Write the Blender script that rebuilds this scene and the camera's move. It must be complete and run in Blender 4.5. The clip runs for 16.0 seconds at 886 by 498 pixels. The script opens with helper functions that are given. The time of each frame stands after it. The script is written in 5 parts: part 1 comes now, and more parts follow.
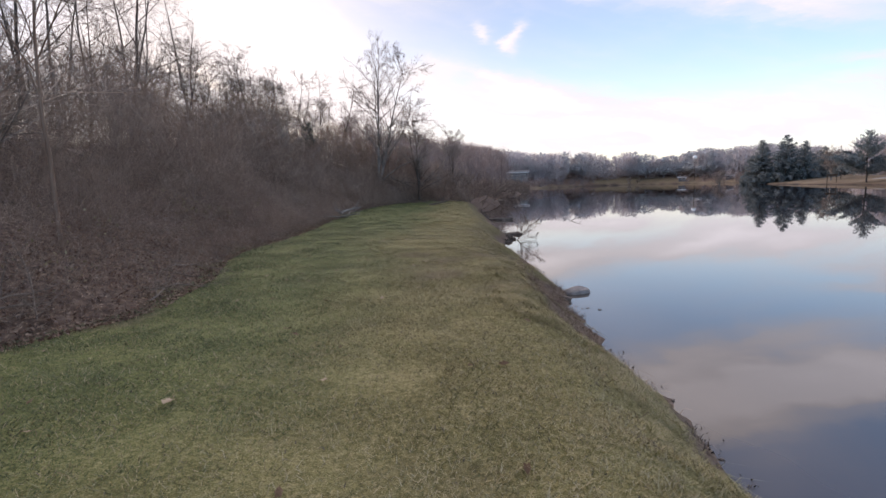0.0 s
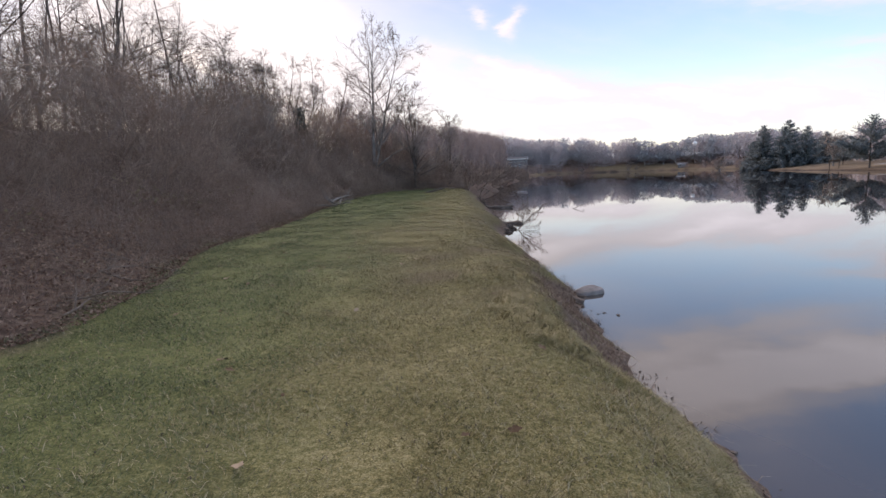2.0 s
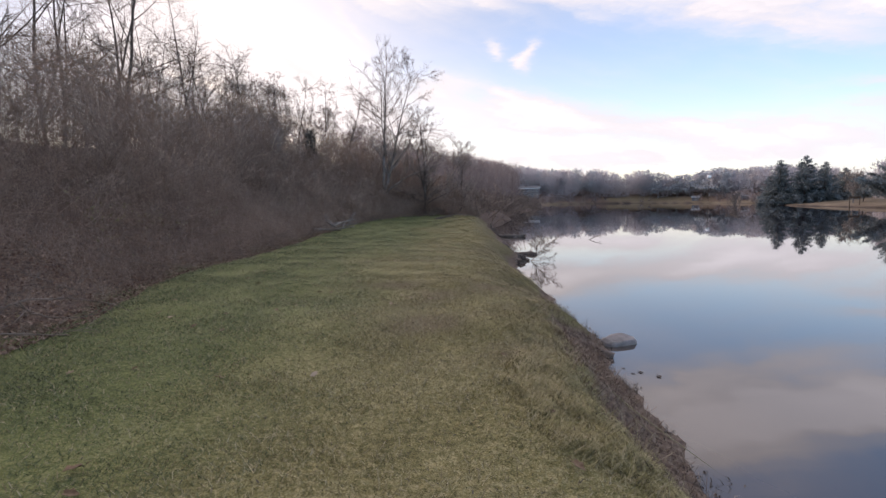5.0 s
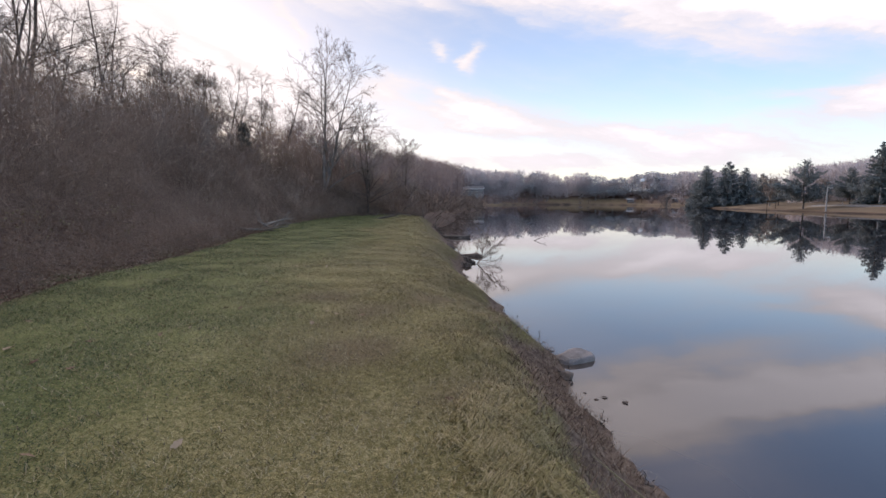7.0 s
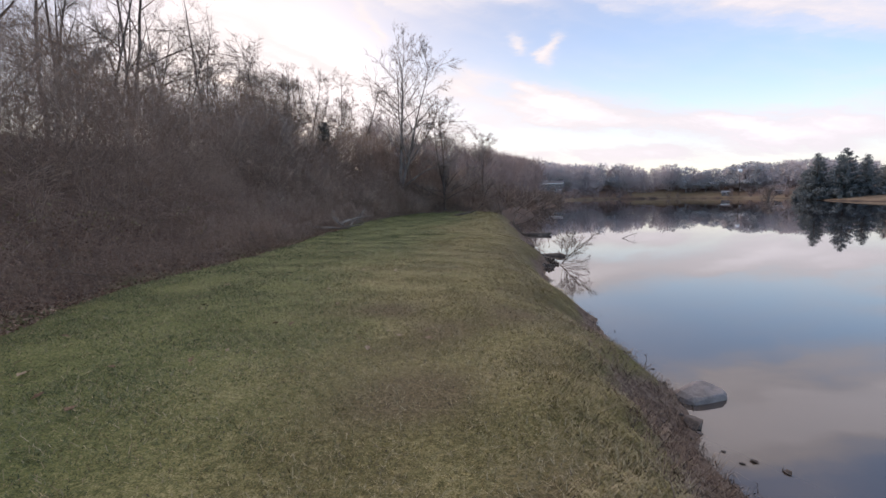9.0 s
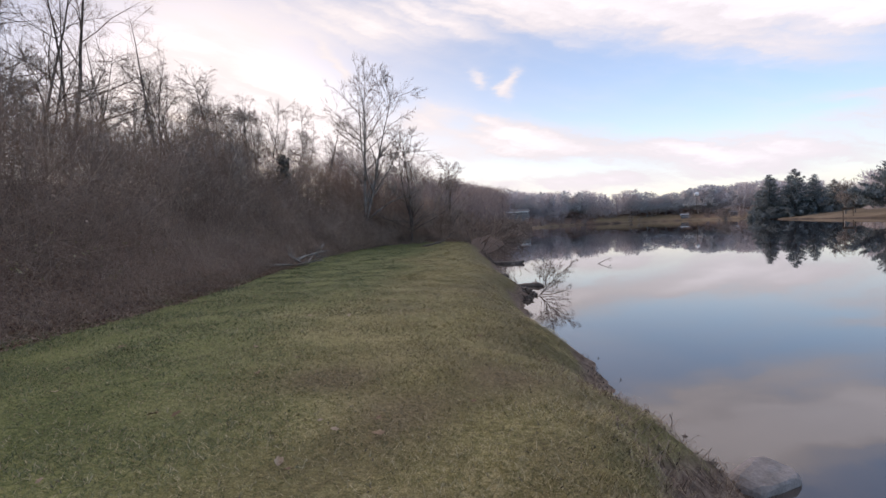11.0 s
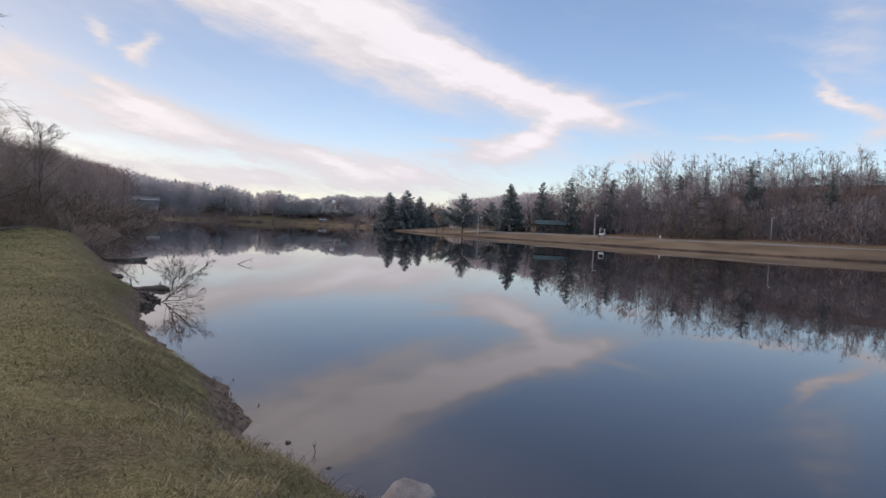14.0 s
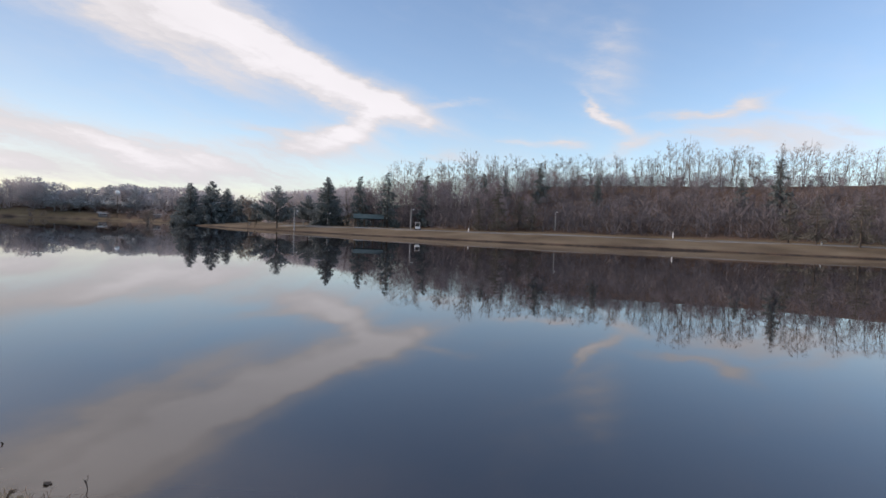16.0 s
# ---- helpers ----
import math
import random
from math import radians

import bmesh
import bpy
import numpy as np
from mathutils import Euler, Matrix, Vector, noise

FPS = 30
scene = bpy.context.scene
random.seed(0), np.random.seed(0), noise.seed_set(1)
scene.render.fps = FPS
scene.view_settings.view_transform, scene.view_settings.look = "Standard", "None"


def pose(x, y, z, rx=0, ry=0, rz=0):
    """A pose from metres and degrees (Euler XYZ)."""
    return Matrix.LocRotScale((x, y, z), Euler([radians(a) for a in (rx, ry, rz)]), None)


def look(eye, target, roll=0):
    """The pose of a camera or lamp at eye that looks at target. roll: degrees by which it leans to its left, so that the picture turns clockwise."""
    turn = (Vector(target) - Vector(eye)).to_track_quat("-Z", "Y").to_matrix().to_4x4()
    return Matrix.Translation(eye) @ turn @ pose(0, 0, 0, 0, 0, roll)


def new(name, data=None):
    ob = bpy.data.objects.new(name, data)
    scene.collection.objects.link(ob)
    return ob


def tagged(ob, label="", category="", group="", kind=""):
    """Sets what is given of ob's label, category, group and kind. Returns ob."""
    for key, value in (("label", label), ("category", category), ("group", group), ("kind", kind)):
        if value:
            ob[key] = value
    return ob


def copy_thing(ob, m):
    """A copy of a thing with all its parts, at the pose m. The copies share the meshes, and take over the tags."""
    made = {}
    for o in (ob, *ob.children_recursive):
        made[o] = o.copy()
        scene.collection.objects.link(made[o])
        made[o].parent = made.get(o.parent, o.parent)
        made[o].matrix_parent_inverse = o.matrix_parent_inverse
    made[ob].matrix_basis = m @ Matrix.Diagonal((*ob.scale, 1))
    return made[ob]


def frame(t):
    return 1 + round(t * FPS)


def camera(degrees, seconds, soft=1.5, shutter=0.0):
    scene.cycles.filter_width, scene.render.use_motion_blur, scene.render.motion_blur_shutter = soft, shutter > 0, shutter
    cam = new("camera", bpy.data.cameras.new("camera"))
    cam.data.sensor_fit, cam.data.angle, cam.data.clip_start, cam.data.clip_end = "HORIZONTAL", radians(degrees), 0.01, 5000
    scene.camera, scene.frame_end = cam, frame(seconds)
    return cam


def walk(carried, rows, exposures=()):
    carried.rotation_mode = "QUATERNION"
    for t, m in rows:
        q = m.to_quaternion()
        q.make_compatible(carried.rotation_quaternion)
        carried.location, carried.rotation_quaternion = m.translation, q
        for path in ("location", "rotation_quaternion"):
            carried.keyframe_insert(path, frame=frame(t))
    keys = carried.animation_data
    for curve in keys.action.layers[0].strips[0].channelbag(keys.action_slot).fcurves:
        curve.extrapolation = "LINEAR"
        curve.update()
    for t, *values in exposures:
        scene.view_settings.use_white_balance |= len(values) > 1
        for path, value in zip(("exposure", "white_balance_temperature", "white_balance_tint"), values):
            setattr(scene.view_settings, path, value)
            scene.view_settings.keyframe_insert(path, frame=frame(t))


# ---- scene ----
EXPO = 0.2
SKY_GAIN = (2.46, 2.48, 2.4)
CLOUD_FAR, CLOUD_NEAR = (6.4, 6.8, 6.95, 1), (7.35, 7.5, 7.1, 1)
cam = camera(84.2, 16.0, soft=1.5)
PATH = [
    (0, (0.173, -0.114, 2.154), (0.126, 1.87, 1.906), -1.8),
    (0.5, (0.202, 0.202, 2.15), (0.159, 2.184, 1.885), -2.2),
    (1, (0.175, 0.54, 2.122), (0.044, 2.519, 1.858), 0.4),
    (1.5, (0.182, 0.837, 2.134), (0.224, 2.819, 1.874), -1.1),
    (2, (0.238, 1.132, 2.121), (0.196, 3.11, 1.822), -2.0),
    (2.5, (0.271, 1.406, 2.102), (0.104, 3.372, 1.771), 0.0),
    (3, (0.317, 1.677, 2.098), (0.358, 3.661, 1.85), 0.0),
    (3.5, (0.363, 1.928, 2.078), (0.407, 3.911, 1.819), -0.4),
    (3.7, (0.378, 2.025, 2.096), (0.36, 4.011, 1.862), 1.4),
    (5.8, (0.327, 2.834, 2.034), (0.218, 4.823, 1.858), -1.6),
    (6, (0.328, 2.968, 2.033), (0.38, 4.959, 1.86), -0.5),
    (6.5, (0.35, 3.224, 2.03), (0.541, 5.203, 1.816), -0.8),
    (7, (0.423, 3.44, 2.038), (0.564, 5.425, 1.846), 0.1),
    (7.5, (0.434, 3.639, 2.033), (0.428, 5.631, 1.859), 1.1),
    (8, (0.395, 3.918, 2.024), (0.408, 5.912, 1.874), -2.0),
    (8.5, (0.391, 4.179, 2.019), (0.382, 6.167, 1.8), -1.6),
    (9, (0.414, 4.505, 2.037), (0.243, 6.487, 1.831), -0.7),
    (9.5, (0.363, 4.856, 2.034), (0.249, 6.852, 1.956), -2.4),
    (12, (0.44, 6.5, 1.931), (0.532, 8.496, 1.843), -0.4),
    (12.5, (0.476, 6.7, 1.949), (0.793, 8.673, 1.865), 1.3),
    (13, (0.514, 6.824, 1.972), (1.188, 8.706, 1.91), -0.9),
    (13.5, (0.56, 6.769, 1.989), (1.54, 8.511, 1.903), 0.8),
    (14, (0.603, 6.761, 1.98), (1.86, 8.315, 1.892), 2.5),
    (14.5, (0.64, 6.769, 1.962), (2.091, 8.14, 1.835), 1.7),
    (15, (0.668, 6.762, 1.952), (2.216, 8.023, 1.838), 1.3),
    (15.5, (0.696, 6.797, 1.933), (2.33, 7.948, 1.85), 1.1),
    (16, (0.712, 6.813, 1.925), (2.441, 7.816, 1.843), 2.1),
]
walk(cam, [(t, look(eye, target, roll)) for t, eye, target, roll in PATH], [(0.0, EXPO + 0.32, 6800, 27), (3.5, EXPO + 0.31, 6800, 27), (7.0, EXPO + 0.22, 6800, 27), (9.5, EXPO + 0.2, 6800, 27), (12.5, EXPO + 0.03, 6800, 27), (13.5, EXPO - 0.06, 6800, 26), (16.0, EXPO - 0.06, 6800, 22)])

# ---- world and sun ----
SUN_AZ, SUN_EL = -26.0, 13.0      # degrees; azimuth counted clockwise from +y
CLOUDS = [  # azimuth, elevation, half length, half width, tilt (degrees), strength
    (41, 17.9, 16, 1.8, -20, 1.9), (29, 22.4, 10, 2.8, -20, 1.0), (15, 25.5, 13, 4.2, -5, 1.2), (27, 19.0, 13, 2.8, -14, 0.75), (53, 13.9, 4.5, 1.2, -10, 1.2), (45, 16.0, 8, 1.8, -20, 0.45),
    (50, 11.4, 4.2, 1.0, 36, 1.3), (45.5, 9.3, 5, 1.2, 8, 1.2), (39.5, 10.2, 5, 0.5, -3, 0.6), (43, 7.8, 8, 1.5, 0, 0.6), (60, 14.2, 4, 0.4, 6, 0.45), (57.5, 11.9, 1.0, 0.5, 30, 0.6),
    (20, 7.7, 17, 1.5, -9, 1.05), (8, 9.8, 5, 1.8, -14, 1.0), (4.5, 12.2, 1.8, 0.6, -12, 0.8), (33, 6.3, 12, 1.2, -6, 0.6), (15, 4.6, 22, 1.2, 0, 0.7),
    (-20, 13.4, 6.5, 2.0, -18, 1.3), (-14.5, 11, 5, 1.9, 0, 1.2), (-2.5, 12.8, 3.4, 1.3, -5, 1.2), (-12.5, 18.3, 2.4, 0.7, -55, 0.9), (-27, 17.5, 7, 2.6, 10, 0.9),
    (-30, 10, 10, 4, 0, 1.0), (-8, 8.3, 12, 2.2, 0, 0.8), (7.2, 16.0, 1.5, 0.7, 50, 0.9), (3.7, 16.6, 1.3, 0.55, -45, 0.7), (7.4, 14.8, 1.2, 0.9, 60, 0.4),
    (-6, 22.5, 22, 2.8, 0, 0.75), (37, 14.6, 9, 2.0, -15, 0.45), (78.3, 17.4, 3.2, 3.0, 60, 0.42), (78, 20.5, 4, 2.0, 60, 0.25), (76.7, 13.5, 2.3, 0.5, -45, 0.9),
    (79.5, 11.5, 2.0, 0.5, -28, 0.9), (81, 9.7, 2.5, 0.6, 20, 0.5), (86, 12.7, 5, 0.4, 2, 0.75), (91, 13.3, 2.5, 0.6, 18, 0.7), (92, 11.2, 5, 1.6, 0, 0.4),
    (87.5, 10.4, 5, 0.9, 0, 0.4), (68, 10.4, 2.4, 0.4, -5, 0.6), (73.2, 9.9, 2.5, 0.55, -3, 0.95), (60, 8.3, 4, 0.6, 0, 0.45), (97, 9.6, 8, 1.5, 0, 0.5),
]


def build_world():
    w = bpy.data.worlds.new("sky")
    scene.world = w
    w.use_nodes = True
    nt = w.node_tree
    nt.nodes.clear()
    N, L = nt.nodes.new, nt.links.new

    def op(kind, a, b=None, c=None):
        n = N("ShaderNodeMath")
        n.operation = kind
        for i, v in enumerate((a, b, c)):
            if v is None:
                continue
            if isinstance(v, (int, float)):
                n.inputs[i].default_value = v
            else:
                L(v, n.inputs[i])
        return n.outputs[0]

    out, bg = N("ShaderNodeOutputWorld"), N("ShaderNodeBackground")
    sky = N("ShaderNodeTexSky")
    sky.sky_type, sky.sun_disc = "NISHITA", False
    sky.sun_elevation, sky.sun_rotation = radians(SUN_EL), radians(SUN_AZ)
    sky.air_density, sky.dust_density, sky.ozone_density = 1.0, 0.6, 2.5
    tc = N("ShaderNodeTexCoord")
    warp = N("ShaderNodeTexNoise")
    warp.inputs["Scale"].default_value, warp.inputs["Detail"].default_value = 9.0, 6.0
    warp.inputs["Roughness"].default_value = 0.64
    stretch = N("ShaderNodeMapping")
    stretch.inputs["Scale"].default_value = (1.0, 1.0, 3.2)
    L(tc.outputs["Generated"], stretch.inputs["Vector"])
    L(stretch.outputs[0], warp.inputs["Vector"])
    sep = N("ShaderNodeSeparateXYZ")
    L(tc.outputs["Generated"], sep.inputs[0])
    x, y, z = sep.outputs
    wsep = N("ShaderNodeSeparateColor")
    L(warp.outputs["Color"], wsep.inputs[0])
    az = op("MULTIPLY", op("ARCTAN2", x, y), 180 / math.pi)
    el = op("MULTIPLY", op("ARCSINE", z), 180 / math.pi)
    az = op("ADD", az, op("MULTIPLY", op("SUBTRACT", wsep.outputs[0], 0.5), 5.0))
    el = op("ADD", el, op("MULTIPLY", op("SUBTRACT", wsep.outputs[1], 0.5), 2.8))
    total = None
    for a, e, la, lb, tilt, s in CLOUDS:
        ca, sa = math.cos(radians(tilt)), math.sin(radians(tilt))
        da, de = op("SUBTRACT", az, float(a)), op("SUBTRACT", el, float(e))
        u = op("MULTIPLY_ADD", da, ca / la, op("MULTIPLY", de, sa / la))
        v = op("MULTIPLY_ADD", da, -sa / lb, op("MULTIPLY", de, ca / lb))
        r2 = op("MULTIPLY_ADD", u, u, op("MULTIPLY", v, v))
        g = op("MULTIPLY", op("POWER", 2.718, op("MULTIPLY", r2, -1.0)), float(s))
        total = g if total is None else op("ADD", total, g)
    # thin high cloud all round
    high = N("ShaderNodeTexNoise")
    high.inputs["Scale"].default_value, high.inputs["Detail"].default_value = 3.0, 7.0
    hm = N("ShaderNodeMapping")
    hm.inputs["Scale"].default_value, hm.inputs["Rotation"].default_value = (1.0, 2.2, 3.0), (0.2, 0.1, 0.5)
    L(tc.outputs["Generated"], hm.inputs["Vector"])
    L(hm.outputs[0], high.inputs["Vector"])
    thin = op("MULTIPLY", op("MAXIMUM", op("SUBTRACT", high.outputs[0], 0.5), 0.0), 0.7)
    low = op("MULTIPLY", op("POWER", 2.718, op("MULTIPLY", op("ABSOLUTE", el), -0.34)), 1.15)
    # the low band is drawn out in level streaks
    streak = N("ShaderNodeTexNoise")
    streak.inputs["Scale"].default_value, streak.inputs["Detail"].default_value = 4.5, 5.0
    sm = N("ShaderNodeMapping")
    sm.inputs["Scale"].default_value, sm.inputs["Rotation"].default_value = (1.0, 1.0, 9.0), (0.03, 0.04, 0.0)
    L(tc.outputs["Generated"], sm.inputs["Vector"])
    L(sm.outputs[0], streak.inputs["Vector"])
    low = op("MULTIPLY", low, op("MULTIPLY_ADD", streak.outputs[0], 1.6, 0.15))
    # unseen white cloud overhead, added to raise the ambient light below
    over = N("ShaderNodeMapRange")
    over.interpolation_type = "SMOOTHSTEP"
    over.inputs["From Min"].default_value, over.inputs["From Max"].default_value, over.inputs["To Max"].default_value = 42.0, 60.0, 1.0
    L(el, over.inputs["Value"])
    total = op("ADD", op("ADD", op("ADD", total, thin), low), over.outputs[0])
    sd = N("ShaderNodeVectorMath")
    sd.operation = "DOT_PRODUCT"
    sa, se = radians(SUN_AZ), radians(SUN_EL)
    sd.inputs[1].default_value = (math.sin(sa) * math.cos(se), math.cos(sa) * math.cos(se), math.sin(se))
    L(tc.outputs["Generated"], sd.inputs[0])
    near = op("POWER", op("MAXIMUM", sd.outputs["Value"], 0.0), 5.0)
    total = op("ADD", total, op("MULTIPLY_ADD", near, 0.1, 0.12))
    fine = op("MULTIPLY_ADD", warp.outputs[0], 1.1, 0.45)
    # feathered streaks along the clouds
    ca, sa = math.cos(radians(-20)), math.sin(radians(-20))
    comb = N("ShaderNodeCombineXYZ")
    L(op("MULTIPLY_ADD", az, ca * 0.04, op("MULTIPLY", el, sa * 0.04)), comb.inputs[0])
    L(op("MULTIPLY_ADD", az, -sa * 0.75, op("MULTIPLY", el, ca * 0.75)), comb.inputs[1])
    wisp = N("ShaderNodeTexNoise")
    wisp.inputs["Scale"].default_value, wisp.inputs["Detail"].default_value = 1.0, 5.0
    L(comb.outputs[0], wisp.inputs["Vector"])
    dens = op("MULTIPLY", op("MULTIPLY", total, fine), op("MULTIPLY_ADD", wisp.outputs[0], 1.5, 0.25))
    ramp = N("ShaderNodeMapRange")
    ramp.interpolation_type = "SMOOTHSTEP"
    L(dens, ramp.inputs["Value"])
    ramp.inputs["From Min"].default_value, ramp.inputs["From Max"].default_value = 0.03, 1.3
    # cloud light: warm and bright round the hidden sun, cooler away from it
    tone = N("ShaderNodeMix")
    tone.data_type = "RGBA"
    L(near, tone.inputs["Factor"])
    tone.inputs["A"].default_value, tone.inputs["B"].default_value = CLOUD_FAR, CLOUD_NEAR
    gain = N("ShaderNodeVectorMath")
    gain.operation = "MULTIPLY"
    gain.inputs[1].default_value = SKY_GAIN
    # haze dulls the blue towards the sun
    dull = N("ShaderNodeVectorMath")
    dull.operation = "SCALE"
    L(sky.outputs[0], dull.inputs[0])
    L(op("MULTIPLY_ADD", op("POWER", op("MAXIMUM", sd.outputs["Value"], 0.0), 2.0), -0.65, 1.0), dull.inputs["Scale"])
    L(dull.outputs[0], gain.inputs[0])
    # thick cloud shines, thin and ragged parts are greyer
    thick = N("ShaderNodeMapRange")
    thick.interpolation_type = "SMOOTHSTEP"
    thick.inputs["From Min"].default_value, thick.inputs["From Max"].default_value = 0.9, 2.1
    thick.inputs["To Min"].default_value, thick.inputs["To Max"].default_value = 0.0, 0.22
    L(dens, thick.inputs["Value"])
    grey = op("MULTIPLY_ADD", high.outputs[0], 0.2, 0.87)
    lit = N("ShaderNodeVectorMath")
    lit.operation = "SCALE"
    L(tone.outputs["Result"], lit.inputs[0])
    L(op("ADD", grey, thick.outputs[0]), lit.inputs["Scale"])
    mix = N("ShaderNodeMix")
    mix.data_type = "RGBA"
    L(ramp.outputs[0], mix.inputs["Factor"])
    L(gain.outputs[0], mix.inputs["A"])
    L(lit.outputs[0], mix.inputs["B"])
    L(mix.outputs["Result"], bg.inputs["Color"])
    bg.inputs["Strength"].default_value = 0.1
    L(bg.outputs[0], out.inputs[0])


build_world()
sun = new("sun", bpy.data.lights.new("sun", "SUN"))
sun.data.energy, sun.data.angle, sun.data.color = 3.5, radians(35), (1.0, 0.9, 0.78)
sun.matrix_world = look((100 * math.sin(radians(SUN_AZ)), 100 * math.cos(radians(SUN_AZ)), 100 * math.tan(radians(SUN_EL))), (0, 0, 0))


# ---- materials ----
def material(name, colours, scale=4.0, rough=0.85, bump=0.3, fine=40.0, island=0.0, per_object=0.0, spec=0.3, stretch=(1, 1, 1), dist=0.02, thin=0.0):
    """Two noises, coarse and fine, lead through the given colours; a fine bump."""
    m = bpy.data.materials.new(name)
    m.use_nodes = True
    nt = m.node_tree
    N, L = nt.nodes.new, nt.links.new
    bsdf = nt.nodes["Principled BSDF"]
    tc, mp = N("ShaderNodeTexCoord"), N("ShaderNodeMapping")
    mp.inputs["Scale"].default_value = stretch
    L(tc.outputs["Object"], mp.inputs["Vector"])
    a, b = N("ShaderNodeTexNoise"), N("ShaderNodeTexNoise")
    a.inputs["Scale"].default_value, a.inputs["Detail"].default_value = scale, 5.0
    b.inputs["Scale"].default_value, b.inputs["Detail"].default_value = fine, 4.0
    L(mp.outputs[0], a.inputs["Vector"])
    L(mp.outputs[0], b.inputs["Vector"])
    add = N("ShaderNodeMath")
    add.operation = "MULTIPLY_ADD"
    L(b.outputs[0], add.inputs[0])
    add.inputs[1].default_value = 0.5
    half = N("ShaderNodeMath")
    half.operation = "MULTIPLY_ADD"
    L(a.outputs[0], half.inputs[0])
    half.inputs[1].default_value, half.inputs[2].default_value = 1.1, -0.3
    L(half.outputs[0], add.inputs[2])
    val = add.outputs[0]
    if island or per_object:
        src = N("ShaderNodeNewGeometry").outputs["Random Per Island"] if island else N("ShaderNodeObjectInfo").outputs["Random"]
        k = N("ShaderNodeMath")
        k.operation = "MULTIPLY_ADD"
        L(src, k.inputs[0])
        k.inputs[1].default_value = island or per_object
        shift = N("ShaderNodeMath")
        shift.operation = "SUBTRACT"
        L(val, shift.inputs[0])
        shift.inputs[1].default_value = (island or per_object) / 2
        L(shift.outputs[0], k.inputs[2])
        val = k.outputs[0]
    ramp = N("ShaderNodeValToRGB")
    L(val, ramp.inputs[0])
    els = ramp.color_ramp.elements
    while len(els) < len(colours):
        els.new(0.5)
    for i, c in enumerate(colours):
        els[i].position = 0.2 + 0.6 * i / max(1, len(colours) - 1)
        els[i].color = (*c, 1)
    L(ramp.outputs[0], bsdf.inputs["Base Color"])
    bsdf.inputs["Roughness"].default_value = rough
    bsdf.inputs["Specular IOR Level"].default_value = spec
    if bump:
        bp = N("ShaderNodeBump")
        bp.inputs["Strength"].default_value, bp.inputs["Distance"].default_value = bump, dist
        L(val if not island else add.outputs[0], bp.inputs["Height"])
        L(bp.outputs[0], bsdf.inputs["Normal"])
    if thin:
        # open masses of twigs and needles pass part of the light on
        tl, mx = N("ShaderNodeBsdfTranslucent"), N("ShaderNodeMixShader")
        L(ramp.outputs[0], tl.inputs["Color"])
        mx.inputs["Fac"].default_value = thin
        L(bsdf.outputs[0], mx.inputs[1])
        L(tl.outputs[0], mx.inputs[2])
        L(mx.outputs[0], nt.nodes["Material Output"].inputs["Surface"])
    return m


M_BARK = material("bark", [(0.05, 0.04, 0.035), (0.11, 0.09, 0.075), (0.17, 0.14, 0.12)], 3, 0.9, 0.6, 30, stretch=(1, 1, 0.25))
M_PALE = material("pale_bark", [(0.10, 0.085, 0.07), (0.22, 0.19, 0.165), (0.33, 0.3, 0.27)], 3, 0.85, 0.4, 25, stretch=(1, 1, 0.4))
M_STICK = material("dead_branch", [(0.09, 0.066, 0.05), (0.18, 0.138, 0.108), (0.28, 0.225, 0.185)], 3, 0.85, 0.4, 25)
M_REDBARK = material("reddish_bark", [(0.15, 0.094, 0.066), (0.24, 0.158, 0.114), (0.33, 0.228, 0.17)], 3, 0.9, 0.4, 25, stretch=(1, 1, 0.3))
M_TWIG = material("twigs", [(0.175, 0.138, 0.115), (0.295, 0.24, 0.2), (0.42, 0.355, 0.305)], 1.5, 0.9, 0, 12, thin=0.2)
M_BRUSH = material("brush", [(0.25, 0.178, 0.136), (0.4, 0.298, 0.235), (0.55, 0.435, 0.345)], 0.4, 0.9, 0, 3, island=0.4, thin=0.25)
M_FINEBRUSH = material("fine_brush", [(0.148, 0.104, 0.08), (0.275, 0.203, 0.158), (0.415, 0.322, 0.258)], 0.5, 0.9, 0, 3, island=0.4, thin=0.3)
M_DEADLEAF = material("dead_leaves", [(0.10, 0.064, 0.045), (0.2, 0.135, 0.095), (0.32, 0.25, 0.185)], 2, 0.85, 0, 9, island=0.8)
M_DRIFT = material("leaf_drift", [(0.12, 0.064, 0.042), (0.23, 0.14, 0.095), (0.35, 0.245, 0.175)], 2, 0.85, 0, 9, island=0.8)
# much paler than bare wood: the air's haze is put into the colour
M_HAZEWOOD = material("hazed_far_wood", [(0.43, 0.395, 0.4), (0.49, 0.455, 0.46), (0.55, 0.515, 0.52)], 0.15, 1.0, 0, 1.0, island=0.2, spec=0.0, thin=0.5)
M_SHOREWOOD = material("shore_wood", [(0.19, 0.152, 0.142), (0.27, 0.222, 0.208), (0.35, 0.295, 0.278)], 0.15, 1.0, 0, 1.0, island=0.4, spec=0.0, thin=0.4)
M_HILLBRUSH = material("hill_brush", [(0.103, 0.091, 0.098), (0.152, 0.136, 0.145), (0.21, 0.19, 0.2)], 0.2, 0.9, 0, 2, island=0.5)
M_HILLWOOD = material("hill_wood", [(0.18, 0.152, 0.16), (0.265, 0.23, 0.24), (0.35, 0.31, 0.32)], 0.2, 0.9, 0, 2, island=0.5, thin=0.3)
# grey far above real needles, painting in the haze before the far hill
M_HAZENEEDLE = material("hazed_far_needles", [(0.39, 0.405, 0.42), (0.44, 0.455, 0.47), (0.49, 0.505, 0.52)], 0.3, 1.0, 0, 2, island=0.2, spec=0.0, thin=0.5)
